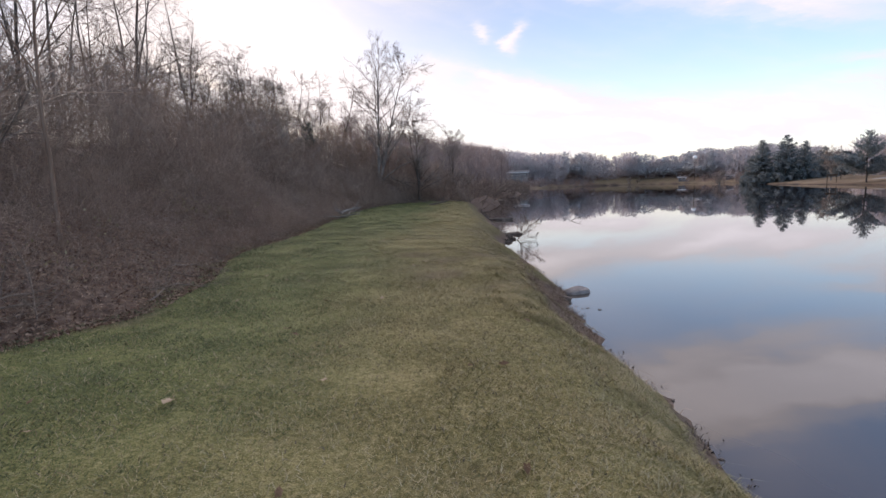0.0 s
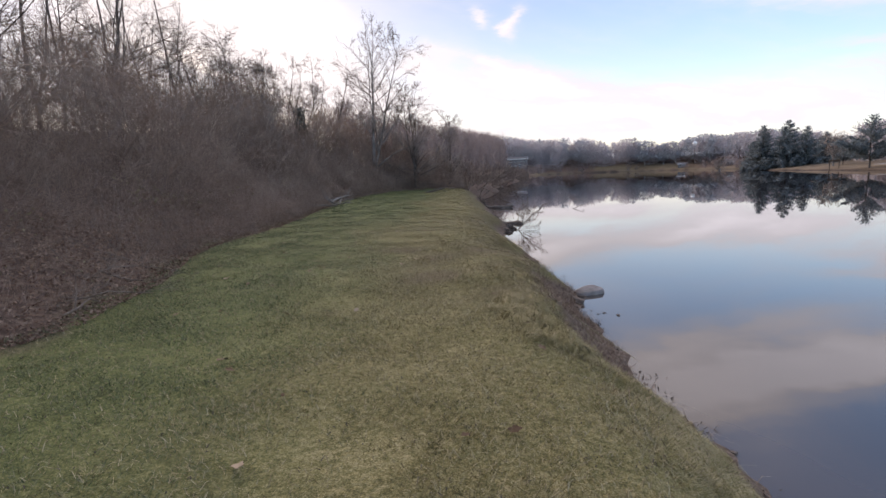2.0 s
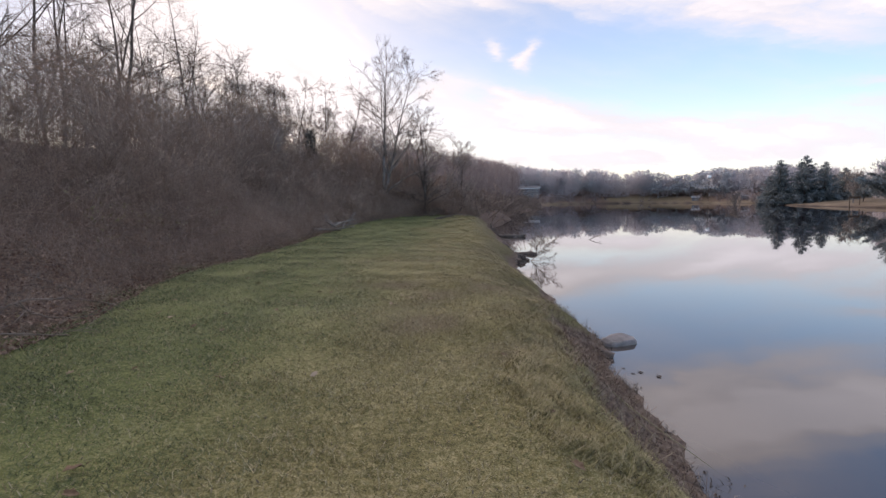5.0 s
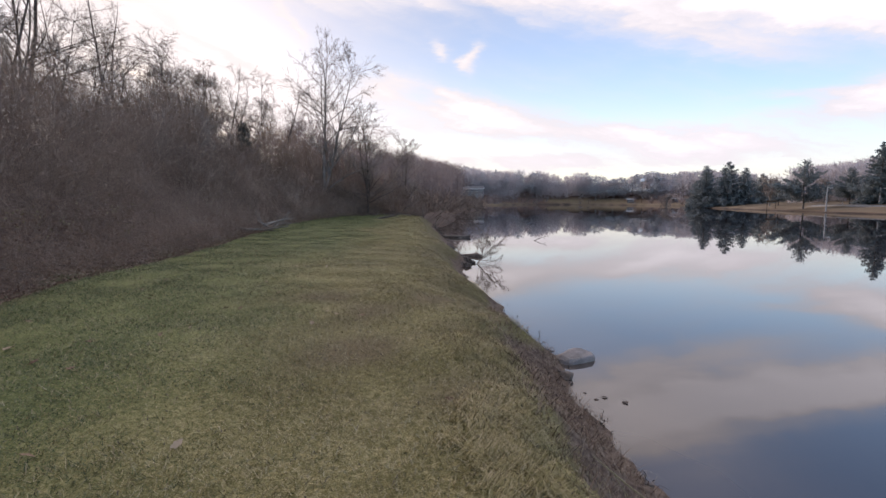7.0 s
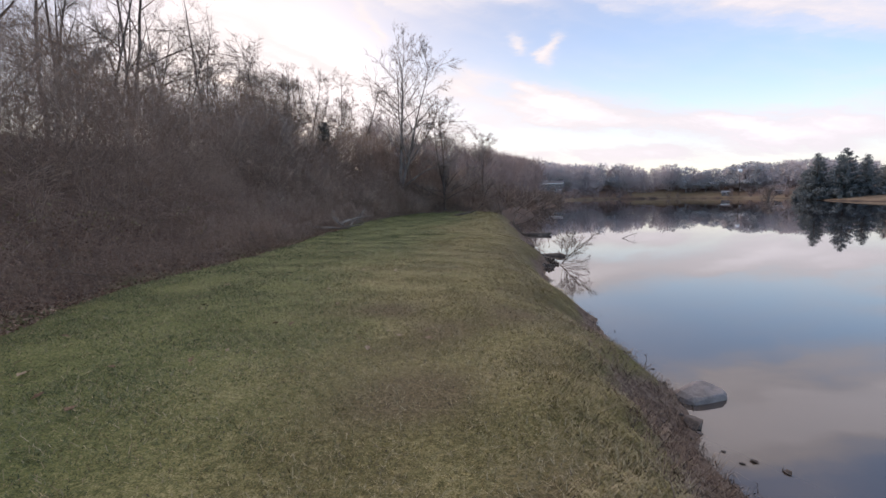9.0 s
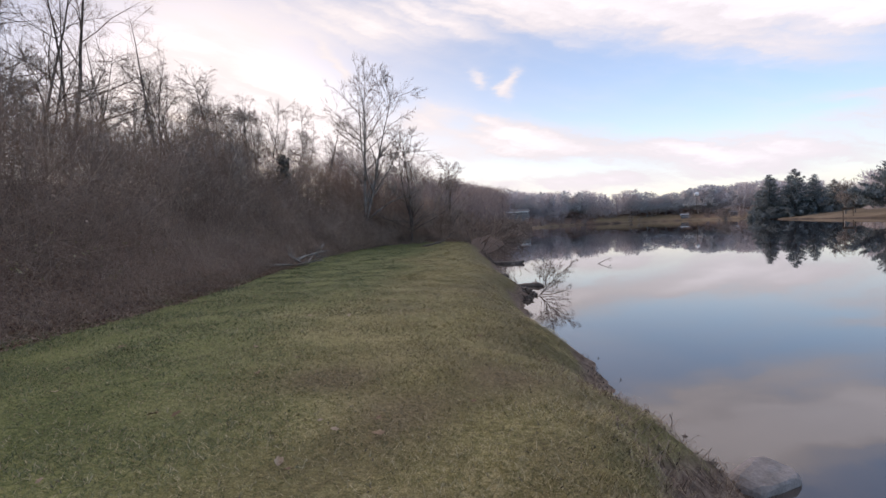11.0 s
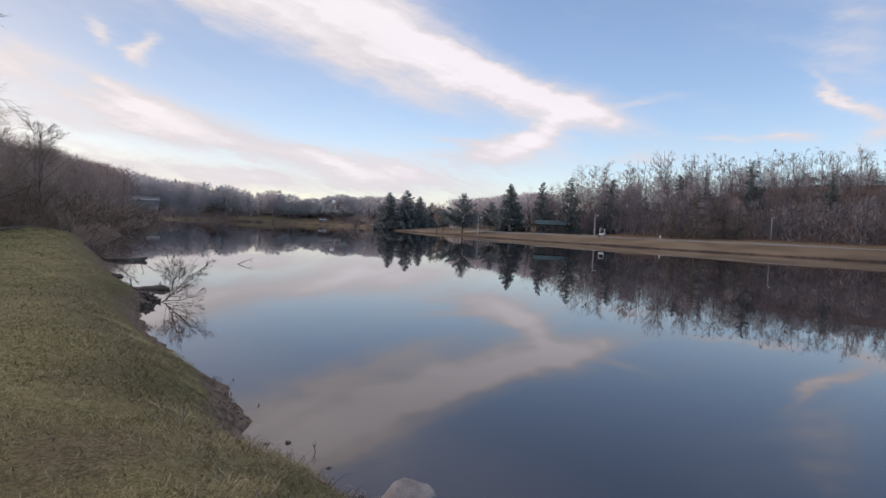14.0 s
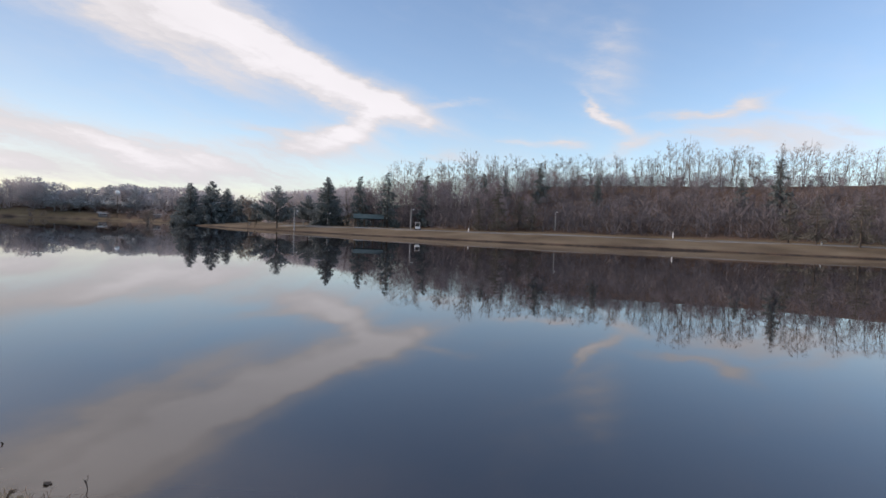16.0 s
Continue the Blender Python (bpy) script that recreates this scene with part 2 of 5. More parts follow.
M_NEEDLE = material("needles", [(0.09, 0.108, 0.108), (0.128, 0.15, 0.148), (0.17, 0.195, 0.19)], 1.0, 0.95, 0, 9, island=0.3, spec=0.1)
# pine green lightened towards grey, with haze across the lake painted in
M_HAZEPINE = material("hazed_pine_needles", [(0.15, 0.178, 0.182), (0.19, 0.218, 0.222), (0.23, 0.26, 0.262)], 1.0, 1.0, 0, 9, island=0.2, spec=0.0, thin=0.4)
M_SPRUCE = material("spruce_needles", [(0.085, 0.08, 0.068), (0.12, 0.113, 0.095), (0.16, 0.15, 0.125)], 1.0, 0.8, 0, 9, island=0.5)
M_BLADE = material("grass_blades", [(0.103, 0.082, 0.028), (0.194, 0.157, 0.051), (0.305, 0.244, 0.096), (0.475, 0.385, 0.22)], 0.8, 0.75, 0, 7, island=0.95)
M_GREENBLADE = material("green_blades", [(0.04, 0.053, 0.024), (0.075, 0.096, 0.04), (0.12, 0.142, 0.06), (0.225, 0.225, 0.12)], 0.8, 0.75, 0, 7, island=0.9)
M_STRAW = material("straw", [(0.14, 0.11, 0.05), (0.27, 0.22, 0.12), (0.4, 0.34, 0.21)], 0.8, 0.8, 0, 6, island=0.6)
M_COMB = material("long_grass", [(0.122, 0.108, 0.038), (0.225, 0.196, 0.07), (0.33, 0.28, 0.125), (0.42, 0.35, 0.2)], 0.8, 0.8, 0, 6, island=0.8)
M_ROCK = material("rock", [(0.13, 0.113, 0.102), (0.23, 0.205, 0.19), (0.34, 0.305, 0.285)], 5, 0.85, 0.7, 45)
M_MUDROCK = material("muddy_stone", [(0.07, 0.055, 0.045), (0.14, 0.11, 0.09), (0.21, 0.17, 0.14)], 8, 0.8, 0.5, 50)
M_SODDEN = material("sodden_leaf", [(0.04, 0.03, 0.022), (0.08, 0.06, 0.045), (0.13, 0.10, 0.08)], 10, 0.6, 0.2, 60)
M_WET = material("wet_wood", [(0.045, 0.035, 0.028), (0.11, 0.087, 0.07), (0.19, 0.155, 0.13)], 4, 0.6, 0.6, 40)
M_ROAD = material("asphalt", [(0.15, 0.14, 0.13), (0.19, 0.18, 0.17), (0.24, 0.23, 0.22)], 0.6, 0.9, 0.1, 8)
M_WHITE = material("white_paint", [(0.6, 0.6, 0.6), (0.74, 0.74, 0.73), (0.82, 0.82, 0.8)], 1.2, 0.5, 0.05, 15)
M_TANK = material("tank_paint", [(0.8, 0.79, 0.77), (0.86, 0.85, 0.83), (0.9, 0.89, 0.87)], 0.5, 0.5, 0.0, 4)
M_GREY = material("weathered_grey", [(0.25, 0.24, 0.23), (0.36, 0.35, 0.34), (0.46, 0.45, 0.43)], 2, 0.7, 0.2, 20)
M_ROOF = material("dark_metal_roof", [(0.03, 0.055, 0.065), (0.045, 0.08, 0.09), (0.06, 0.10, 0.11)], 0.7, 0.85, 0.1, 9)
M_TIMBER = material("brown_timber", [(0.07, 0.05, 0.035), (0.12, 0.085, 0.06), (0.17, 0.125, 0.09)], 2, 0.8, 0.3, 20, stretch=(1, 1, 0.2))
M_SIDING = material("house_siding", [(0.13, 0.11, 0.10), (0.18, 0.16, 0.15), (0.23, 0.21, 0.2)], 0.6, 0.8, 0.1, 6)
M_GLASS = material("dark_glass", [(0.02, 0.025, 0.03), (0.03, 0.035, 0.04), (0.04, 0.05, 0.055)], 1, 0.1, 0, 6, spec=0.5)
M_DARK = material("black_paint", [(0.02, 0.02, 0.022), (0.035, 0.035, 0.036), (0.05, 0.05, 0.05)], 2, 0.5, 0, 20)


def ground_material():
    """Turf, bare bank, leaf litter and far lawn, by the ground's own layout."""
    m = bpy.data.materials.new("ground")
    m.use_nodes = True
    nt = m.node_tree
    N, L = nt.nodes.new, nt.links.new
    bsdf = nt.nodes["Principled BSDF"]
    tc = N("ShaderNodeTexCoord")

    def noise_of(scale, detail=5.0):
        n = N("ShaderNodeTexNoise")
        n.inputs["Scale"].default_value, n.inputs["Detail"].default_value = scale, detail
        L(tc.outputs["Object"], n.inputs["Vector"])
        return n.outputs[0]

    def ramp(src, stops):
        r = N("ShaderNodeValToRGB")
        L(src, r.inputs[0])
        while len(r.color_ramp.elements) < len(stops):
            r.color_ramp.elements.new(0.5)
        for e, (p, c) in zip(r.color_ramp.elements, stops):
            e.position, e.color = p, (*c, 1)
        return r.outputs[0]

    def mix(f, a, b):
        n = N("ShaderNodeMix")
        n.data_type = "RGBA"
        L(f, n.inputs["Factor"])
        L(a, n.inputs["A"])
        L(b, n.inputs["B"])
        return n.outputs["Result"]

    def layer(name):
        a = N("ShaderNodeAttribute")
        a.attribute_name = name
        return a.outputs["Fac"]

    def blend(*terms):
        total = None
        for n, k in terms:
            m2 = N("ShaderNodeMath")
            m2.operation = "MULTIPLY_ADD"
            L(n, m2.inputs[0])
            m2.inputs[1].default_value, m2.inputs[2].default_value = k, 0.0
            if total is not None:
                L(total, m2.inputs[2])
            total = m2.outputs[0]
        return total

    fleck = blend((noise_of(110.0, 2.0), 0.7), (noise_of(22.0, 4.0), 0.45), (noise_of(1.1, 5.0), 0.3))
    turf = ramp(fleck, [(0.55, (0.088, 0.073, 0.033)), (0.66, (0.155, 0.136, 0.053)), (0.76, (0.25, 0.213, 0.09)), (0.9, (0.38, 0.315, 0.17))])
    worn = ramp(noise_of(30.0, 5.0), [(0.35, (0.06, 0.045, 0.027)), (0.55, (0.145, 0.113, 0.06)), (0.72, (0.25, 0.2, 0.108))])
    lush = ramp(fleck, [(0.55, (0.07, 0.08, 0.03)), (0.68, (0.115, 0.131, 0.044)), (0.8, (0.178, 0.188, 0.066)), (0.92, (0.28, 0.265, 0.12))])
    mud = ramp(noise_of(14.0, 6.0), [(0.3, (0.072, 0.047, 0.035)), (0.52, (0.168, 0.118, 0.087)), (0.75, (0.29, 0.215, 0.162))])
    litter = ramp(noise_of(9.0, 8.0), [(0.3, (0.06, 0.039, 0.03)), (0.5, (0.12, 0.08, 0.06)), (0.75, (0.24, 0.17, 0.125))])
    lawn = ramp(noise_of(0.12, 8.0), [(0.3, (0.105, 0.076, 0.048)), (0.5, (0.155, 0.115, 0.075)), (0.7, (0.205, 0.158, 0.105))])
    col = mix(ramp(blend((noise_of(0.75, 3.0), 0.75), (noise_of(6.0, 4.0), 0.3)), [(0.57, (0, 0, 0)), (0.72, (0.45, 0.45, 0.45))]), turf, worn)
    col = mix(layer("lush"), col, lush)
    thatch = ramp(noise_of(45.0, 4.0), [(0.35, (0.062, 0.045, 0.028)), (0.55, (0.14, 0.105, 0.06)), (0.72, (0.24, 0.185, 0.108))])
    col = mix(layer("worn"), col, thatch)
    col = mix(layer("lawn"), col, lawn)
    col = mix(layer("litter"), col, litter)
    col = mix(layer("mud"), col, mud)
    # bare soil of the far cut bank, its shade painted in near black
    shaded_soil = ramp(noise_of(3.0, 6.0), [(0.3, (0.018, 0.014, 0.012)), (0.7, (0.05, 0.04, 0.033))])
    col = mix(layer("shaded_soil"), col, shaded_soil)
    L(col, bsdf.inputs["Base Color"])
    bsdf.inputs["Roughness"].default_value = 0.95
    bsdf.inputs["Specular IOR Level"].default_value = 0.15
    bp = N("ShaderNodeBump")
    bp.inputs["Strength"].default_value, bp.inputs["Distance"].default_value = 0.8, 0.03
    L(noise_of(35.0, 6.0), bp.inputs["Height"])
    L(bp.outputs[0], bsdf.inputs["Normal"])
    return m


def water_material():
    m = bpy.data.materials.new("lake_water")
    m.use_nodes = True
    nt = m.node_tree
    N, L = nt.nodes.new, nt.links.new
    bsdf = nt.nodes["Principled BSDF"]
    # brown over the shallow bed, dark where it is deep
    shoal = N("ShaderNodeAttribute")
    shoal.attribute_name = "shoal"
    tint = N("ShaderNodeMix")
    tint.data_type = "RGBA"
    tint.inputs["A"].default_value, tint.inputs["B"].default_value = (0.025, 0.022, 0.026, 1), (0.085, 0.065, 0.052, 1)
    L(shoal.outputs["Fac"], tint.inputs["Factor"])
    L(tint.outputs["Result"], bsdf.inputs["Base Color"])
    bsdf.inputs["Roughness"].default_value = 0.015
    bsdf.inputs["IOR"].default_value = 1.78
    tc, mp = N("ShaderNodeTexCoord"), N("ShaderNodeMapping")
    mp.inputs["Scale"].default_value = (1.0, 0.5, 1.0)
    a = N("ShaderNodeTexNoise")
    a.inputs["Scale"].default_value, a.inputs["Detail"].default_value = 1.4, 3.0
    L(tc.outputs["Object"], mp.inputs[0])
    L(mp.outputs[0], a.inputs["Vector"])
    bp = N("ShaderNodeBump")
    bp.inputs["Strength"].default_value, bp.inputs["Distance"].default_value = 0.012, 0.02
    L(a.outputs[0], bp.inputs["Height"])
    L(bp.outputs[0], bsdf.inputs["Normal"])
    return m


# ---- mesh helpers ----
def fast_mesh(name, verts, faces, mat, smooth=False):
    """A mesh from arrays of points and of equal-sided faces (or a list of such arrays)."""
    groups = faces if isinstance(faces, list) else [faces]
    me = bpy.data.meshes.new(name)
    verts = np.asarray(verts, dtype=np.float32).reshape(-1, 3)
    idx = np.concatenate([np.asarray(g, dtype=np.int32).ravel() for g in groups])
    sizes = np.concatenate([np.full(len(g), np.asarray(g).shape[1], dtype=np.int32) for g in groups])
    me.vertices.add(len(verts))
    me.vertices.foreach_set("co", verts.ravel())
    me.loops.add(len(idx))
    me.loops.foreach_set("vertex_index", idx)
    me.polygons.add(len(sizes))
    me.polygons.foreach_set("loop_start", np.concatenate([[0], np.cumsum(sizes)[:-1]]).astype(np.int32))
    me.update(calc_edges=True)
    me.validate()
    if smooth:
        me.polygons.foreach_set("use_smooth", np.ones(len(me.polygons), dtype=bool))
    me.materials.append(mat)
    return me


def part(name, me, parent, label="", m=None):
    """A mesh (or a bmesh with its material already given) as one object under a thing."""
    ob = new(name, me)
    ob.parent = parent
    if m is not None:
        ob.matrix_basis = m
    if label:
        ob["label"] = label
    return ob


def thing(name, label, category, m=None, group="", kind="", me=None):
    ob = new(name, me)
    if m is not None:
        ob.matrix_basis = m
    return tagged(ob, label, category, group, kind)


def bm_mesh(name, build, mat, smooth=False):
    bm = bmesh.new()
    build(bm)
    me = bpy.data.meshes.new(name)
    bm.normal_update()
    bm.to_mesh(me)
    bm.free()
    me.materials.append(mat)
    if smooth:
        me.polygons.foreach_set("use_smooth", np.ones(len(me.polygons), dtype=bool))
    return me


def box_mesh(name, size, mat, at=(0, 0, 0), bevel=0.01):
    def build(bm):
        bmesh.ops.create_cube(bm, size=1.0, matrix=Matrix.Translation(at) @ Matrix.Diagonal((*size, 1)))
        if bevel:
            bmesh.ops.bevel(bm, geom=bm.edges[:], offset=bevel, segments=1, affect="EDGES")
    return bm_mesh(name, build, mat)


def unit(v):
    return v / np.maximum(np.linalg.norm(v, axis=-1, keepdims=True), 1e-9)


def lines(rng, base, way, length, n, wander, up):
    """Many wandering lines at once: (B, n, 3)."""
    pts = [base]
    way = unit(way)
    for _ in range(n - 1):
        way = unit(way + rng.normal(0, wander, way.shape) + np.array([0, 0, up]))
        pts.append(pts[-1] + way * (length / (n - 1))[:, None])
    return np.stack(pts, 1)


def shoots(rng, P, R, k, t0, t1, angle, ratio, n, wander, up, thin=0.5, taper=0.75):
    """k side shoots on each line of P."""
    B, m, _ = P.shape
    t = np.sort(rng.uniform(t0, t1, (B, k)), 1)
    f = np.clip(t * (m - 1), 0, m - 1.001)
    i = f.astype(int)
    fr = (f - i)[..., None]
    b = np.arange(B)[:, None]
    base = P[b, i] * (1 - fr) + P[b, i + 1] * fr
    tang = unit(P[b, i + 1] - P[b, i])
    rad = R[b, i] * (1 - fr[..., 0]) + R[b, i + 1] * fr[..., 0]
    side = unit(np.cross(tang, rng.normal(0, 1, tang.shape)))
    a = rng.normal(angle, angle * 0.2, t.shape)[..., None]
    way = tang * np.cos(a) + side * np.sin(a)
    whole = np.linalg.norm(np.diff(P, axis=1), axis=2).sum(1)[:, None]
    length = whole * ratio * (1 - taper * (t - t0) / max(1e-6, t1 - t0)) * rng.uniform(0.65, 1.3, t.shape)
    Q = lines(rng, base.reshape(-1, 3), way.reshape(-1, 3), length.ravel(), n, wander, up)
    r0 = (rad * thin).ravel()
    return Q, r0[:, None] * np.linspace(1, 0.25, n)[None]


def tubes(P, R, sides, start=0, least=0.0):
    """Tubes round many lines, the last ring drawn to a point."""
    B, n, _ = P.shape
    R = np.maximum(R, least)
    tang = unit(np.gradient(P, axis=1))
    ref = np.where(np.abs(tang[..., 2:3]) > 0.9, np.array([1.0, 0, 0]), np.array([0, 0, 1.0]))
    u = unit(np.cross(tang, ref))
    v = np.cross(tang, u)
    a = np.linspace(0, 2 * np.pi, sides, endpoint=False)
    ring = u[:, :-1, None] * np.cos(a)[None, None, :, None] + v[:, :-1, None] * np.sin(a)[None, None, :, None]
    rings = P[:, :-1, None] + ring * R[:, :-1, None, None]
    verts = np.concatenate([rings.reshape(B, -1, 3), P[:, -1:]], 1)
    per = (n - 1) * sides + 1
    k = np.arange(sides)
    k2 = (k + 1) % sides
    quads = np.concatenate([np.stack([j * sides + k, j * sides + k2, (j + 1) * sides + k2, (j + 1) * sides + k], 1) for j in range(n - 2)]) if n > 2 else np.zeros((0, 4), int)
    j = n - 2
    tips = np.stack([j * sides + k, j * sides + k2, np.full(sides, per - 1)], 1)
    off = start + np.arange(B)[:, None, None] * per
    return verts.reshape(-1, 3), (quads[None] + off).reshape(-1, 4), (tips[None] + off).reshape(-1, 3)


def gather(pieces):
    """Joins results of tubes() into points and faces."""
    V, Q, T, n = [], [], [], 0
    for v, q, t in pieces:
        V.append(v), Q.append(q + n), T.append(t + n)
        n += len(v)
    Q, T = np.concatenate(Q), np.concatenate(T)
    return np.concatenate(V), [g for g in (Q, T) if len(g)]


def bare_tree(seed, height, radius, limbs=12, subs=7, twigs=6, fine=5, fork=0.3, spread=0.75, leaders=1, lean=0.0, least=0.004, ratio=0.42, rich=False, splay=0.3, taper=0.5, up=0.1):
    """Trunk and limbs; crown of ever finer leafless twigs. Two meshes' worth of arrays."""
    rng = np.random.default_rng(seed)
    base = np.zeros((1, 3)) + np.array([0, 0, -0.25])
    P = lines(rng, base, np.array([[lean, 0.0, 1.0]]), np.array([height]), 11, 0.05, 0.05)
    R = radius * np.linspace(1, 0.06, 11)[None] ** 0.9
    P0, R0 = [P], [R]
    if leaders > 1:
        i = int(fork * 10)
        way = np.stack([np.array([math.cos(a), math.sin(a), 0]) * splay + np.array([0, 0, 1.0]) for a in np.arange(leaders - 1) * 2.4 + seed])
        Pl = lines(rng, np.repeat(P[:, i], leaders - 1, 0), way, np.full(leaders - 1, height * (1 - fork) * 0.93), 11, 0.06, 0.07)
        P0.append(Pl), R0.append(np.repeat(R[:, i:i + 1] * 0.75, leaders - 1, 0) * np.linspace(1, 0.08, 11)[None])
    P, R = np.concatenate(P0), np.concatenate(R0)
    P1, R1 = shoots(rng, P, R, limbs, fork * (0.35 if leaders > 1 else 1.0), 0.95, spread, ratio, 6 if rich else 5, 0.1, up, 0.55, taper)
    P2, R2 = shoots(rng, P1, R1, subs, 0.15, 0.95, 0.75, 0.5, 4 if rich else 3, 0.14, up * 0.6, 0.6, 0.5)
    wood = gather([tubes(P, R, 8 if rich else 4, least=least * 2), tubes(P1, R1, 4 if rich else 3, least=least * 1.8)])
    crown = [tubes(P2, R2, 3, least=least * 1.25)]
    if twigs:
        P3, R3 = shoots(rng, P2, R2, twigs, 0.1, 0.9, 0.65, 0.6, 3 if rich else 2, 0.13, 0.06, 0.6, 0.45)
        crown.append(tubes(P3, R3, 3, least=least * 0.9))
        if fine:
            P4, R4 = shoots(rng, P3, R3, fine, 0.15, 0.8, 0.55, 0.7, 2, 0.1, 0.05, 0.7, 0.2)
            crown.append(tubes(P4, R4, 3, least=least * 0.65))
    return wood, gather(crown)


def tree_thing(name, arrays, label, m, wood_mat=None, crown_mat=None, group="", category="tree"):
    ob = thing(name, label, category, m, group)
    (v, f), (cv, cf) = arrays
    part("trunk", fast_mesh("trunk", v, f, wood_mat or M_BARK, True), ob)
    part("crown", fast_mesh("crown", cv, cf, crown_mat or M_TWIG), ob)
    return ob


def shrub_arrays(seed, height, stems=7, l1=6, l2=5, spread=0.5, least=0.003, bent=False):
    rng = np.random.default_rng(seed)
    a = rng.uniform(0, 2 * np.pi, stems)
    base = np.stack([np.cos(a) * 0.15, np.sin(a) * 0.15, np.full(stems, -0.1)], 1)
    way = np.stack([np.cos(a) * spread, np.sin(a) * spread, np.ones(stems)], 1)
    P = lines(rng, base, way, height * rng.uniform(0.6, 1.2, stems), 4, 0.42 if bent else 0.34, -0.02)
    R = (0.003 if bent else 0.0045) * np.linspace(1, 0.3, 4)[None] * np.ones((stems, 1))
    P1, R1 = shoots(rng, P, R, l1, 0.12, 0.98, 0.9, 0.4, 3 if bent else 2, 0.32, 0.02, 0.6)
    P2, R2 = shoots(rng, P1, R1, l2, 0.1, 0.98, 0.9, 0.5, 2, 0.1, 0.0, 0.7, 0.4)
    return gather([tubes(P, R, 3, least=least), tubes(P1, R1, 3, least=least), tubes(P2, R2, 3, least=least * 0.8)])


def scattered(variants, rng, places, scales, tilt=0.1):
    """Many turned and scaled copies of shape arrays, joined: points and faces."""
    V, Q, T, n = [], [], [], 0
    pick = rng.integers(0, len(variants), len(places))
    turn = rng.uniform(0, 2 * np.pi, len(places))
    for k, (p, s) in enumerate(zip(places, scales)):
        v, faces = variants[pick[k]]
        c, sn = math.cos(turn[k]), math.sin(turn[k])
        rot = np.array([[c, -sn, 0], [sn, c, 0], [0, 0, 1]])
        sh = np.eye(3)
        sh[0, 2], sh[1, 2] = rng.normal(0, tilt, 2)
        V.append((v * s) @ (sh @ rot).T + p)
        for f in faces:
            (Q if f.shape[1] == 4 else T).append(f + n)
        n += len(v)
    return np.concatenate(V), [np.concatenate(g) for g in (Q, T) if g]


# ---- the lie of the land ----
SHORE = [(2.1, -160), (2.08, 0), (2.17, 3.0), (2.17, 3.8), (2.2, 4.7), (2.12, 5.4), (2.13, 6.6), (2.16, 7.5), (2.2, 8.3), (2.24, 9.0), (2.35, 9.45), (2.26, 10.05), (2.1, 10.45), (2.04, 11.0),
         (2.14, 11.95), (2.22, 12.8), (2.05, 13.7), (1.96, 15.2), (1.97, 17.0), (2.02, 18.2), (2.4, 19.3), (2.42, 20.6), (2.26, 22.5), (2.26, 26.0), (2.4, 31.0), (2.3, 43), (2.7, 48), (4.8, 59), (8.4, 84), (14, 110), (20, 150), (27, 205), (42, 262), (62, 312), (95, 350),
         (128, 345), (145, 300), (142, 250), (146, 222), (125, 196), (103, 168), (95, 138), (84, 97), (79, 71), (78, 51), (80, 30),
         (84, 10), (86, -12), (86, -60), (82, -150), (60, -205), (20, -205)]
EDGE_Y = [-200, 2, 4, 5.7, 7.5, 9.5, 11, 15, 20, 27, 33, 38, 42, 45, 47, 48]
EDGE_X = [-4.2, -4.2, -3.95, -3.5, -3.8, -4.5, -4.8, -4.8, -5.2, -5.8, -5.9, -5.6, -5.2, -3.9, -1.2, 2.0]


def shore_x(y):
    """Where the near bank meets the water."""
    near = SHORE[:26]
    return np.interp(y, [p[1] for p in near], [p[0] for p in near])


def wave(x, y, f, s=0.0):
    return np.sin(x * f + 1.3 * s) * np.cos(y * f * 0.83 + 2.1 * s) + 0.5 * np.sin(x * f * 2.3 + y * f * 1.7 + s) + 0.25 * np.cos(x * f * 4.9 - y * f * 5.3 + s)


def rough(x, y, f, s=0):
    """Uneven ground: sines in many directions."""
    rng = np.random.default_rng(s)
    out = 0 * x
    for _ in range(9):
        a, k, p = rng.uniform(0, math.pi), f * rng.uniform(0.5, 2.2), rng.uniform(0, 6.3)
        out = out + np.sin((x * math.cos(a) + y * math.sin(a)) * k + p)
    return out / 2.2


def shore_distance(x, y):
    """Metres from the lake's edge, positive on land."""
    best = np.full(x.shape, 1e9)
    inside = np.zeros(x.shape, bool)
    n = len(SHORE)
    for i in range(n):
        (ax, ay), (bx, by) = SHORE[i], SHORE[(i + 1) % n]
        ex, ey = bx - ax, by - ay
        t = np.clip(((x - ax) * ex + (y - ay) * ey) / (ex * ex + ey * ey), 0, 1)
        best = np.minimum(best, np.hypot(x - ax - t * ex, y - ay - t * ey))
        if ay != by:
            cross = ((ay > y) != (by > y)) & (x < ex * (y - ay) / ey + ax)
            inside ^= cross
    return np.where(inside, -best, best)


def smooth(a, b, v):
    t = np.clip((v - a) / (b - a), 0, 1)
    return t * t * (3 - 2 * t)


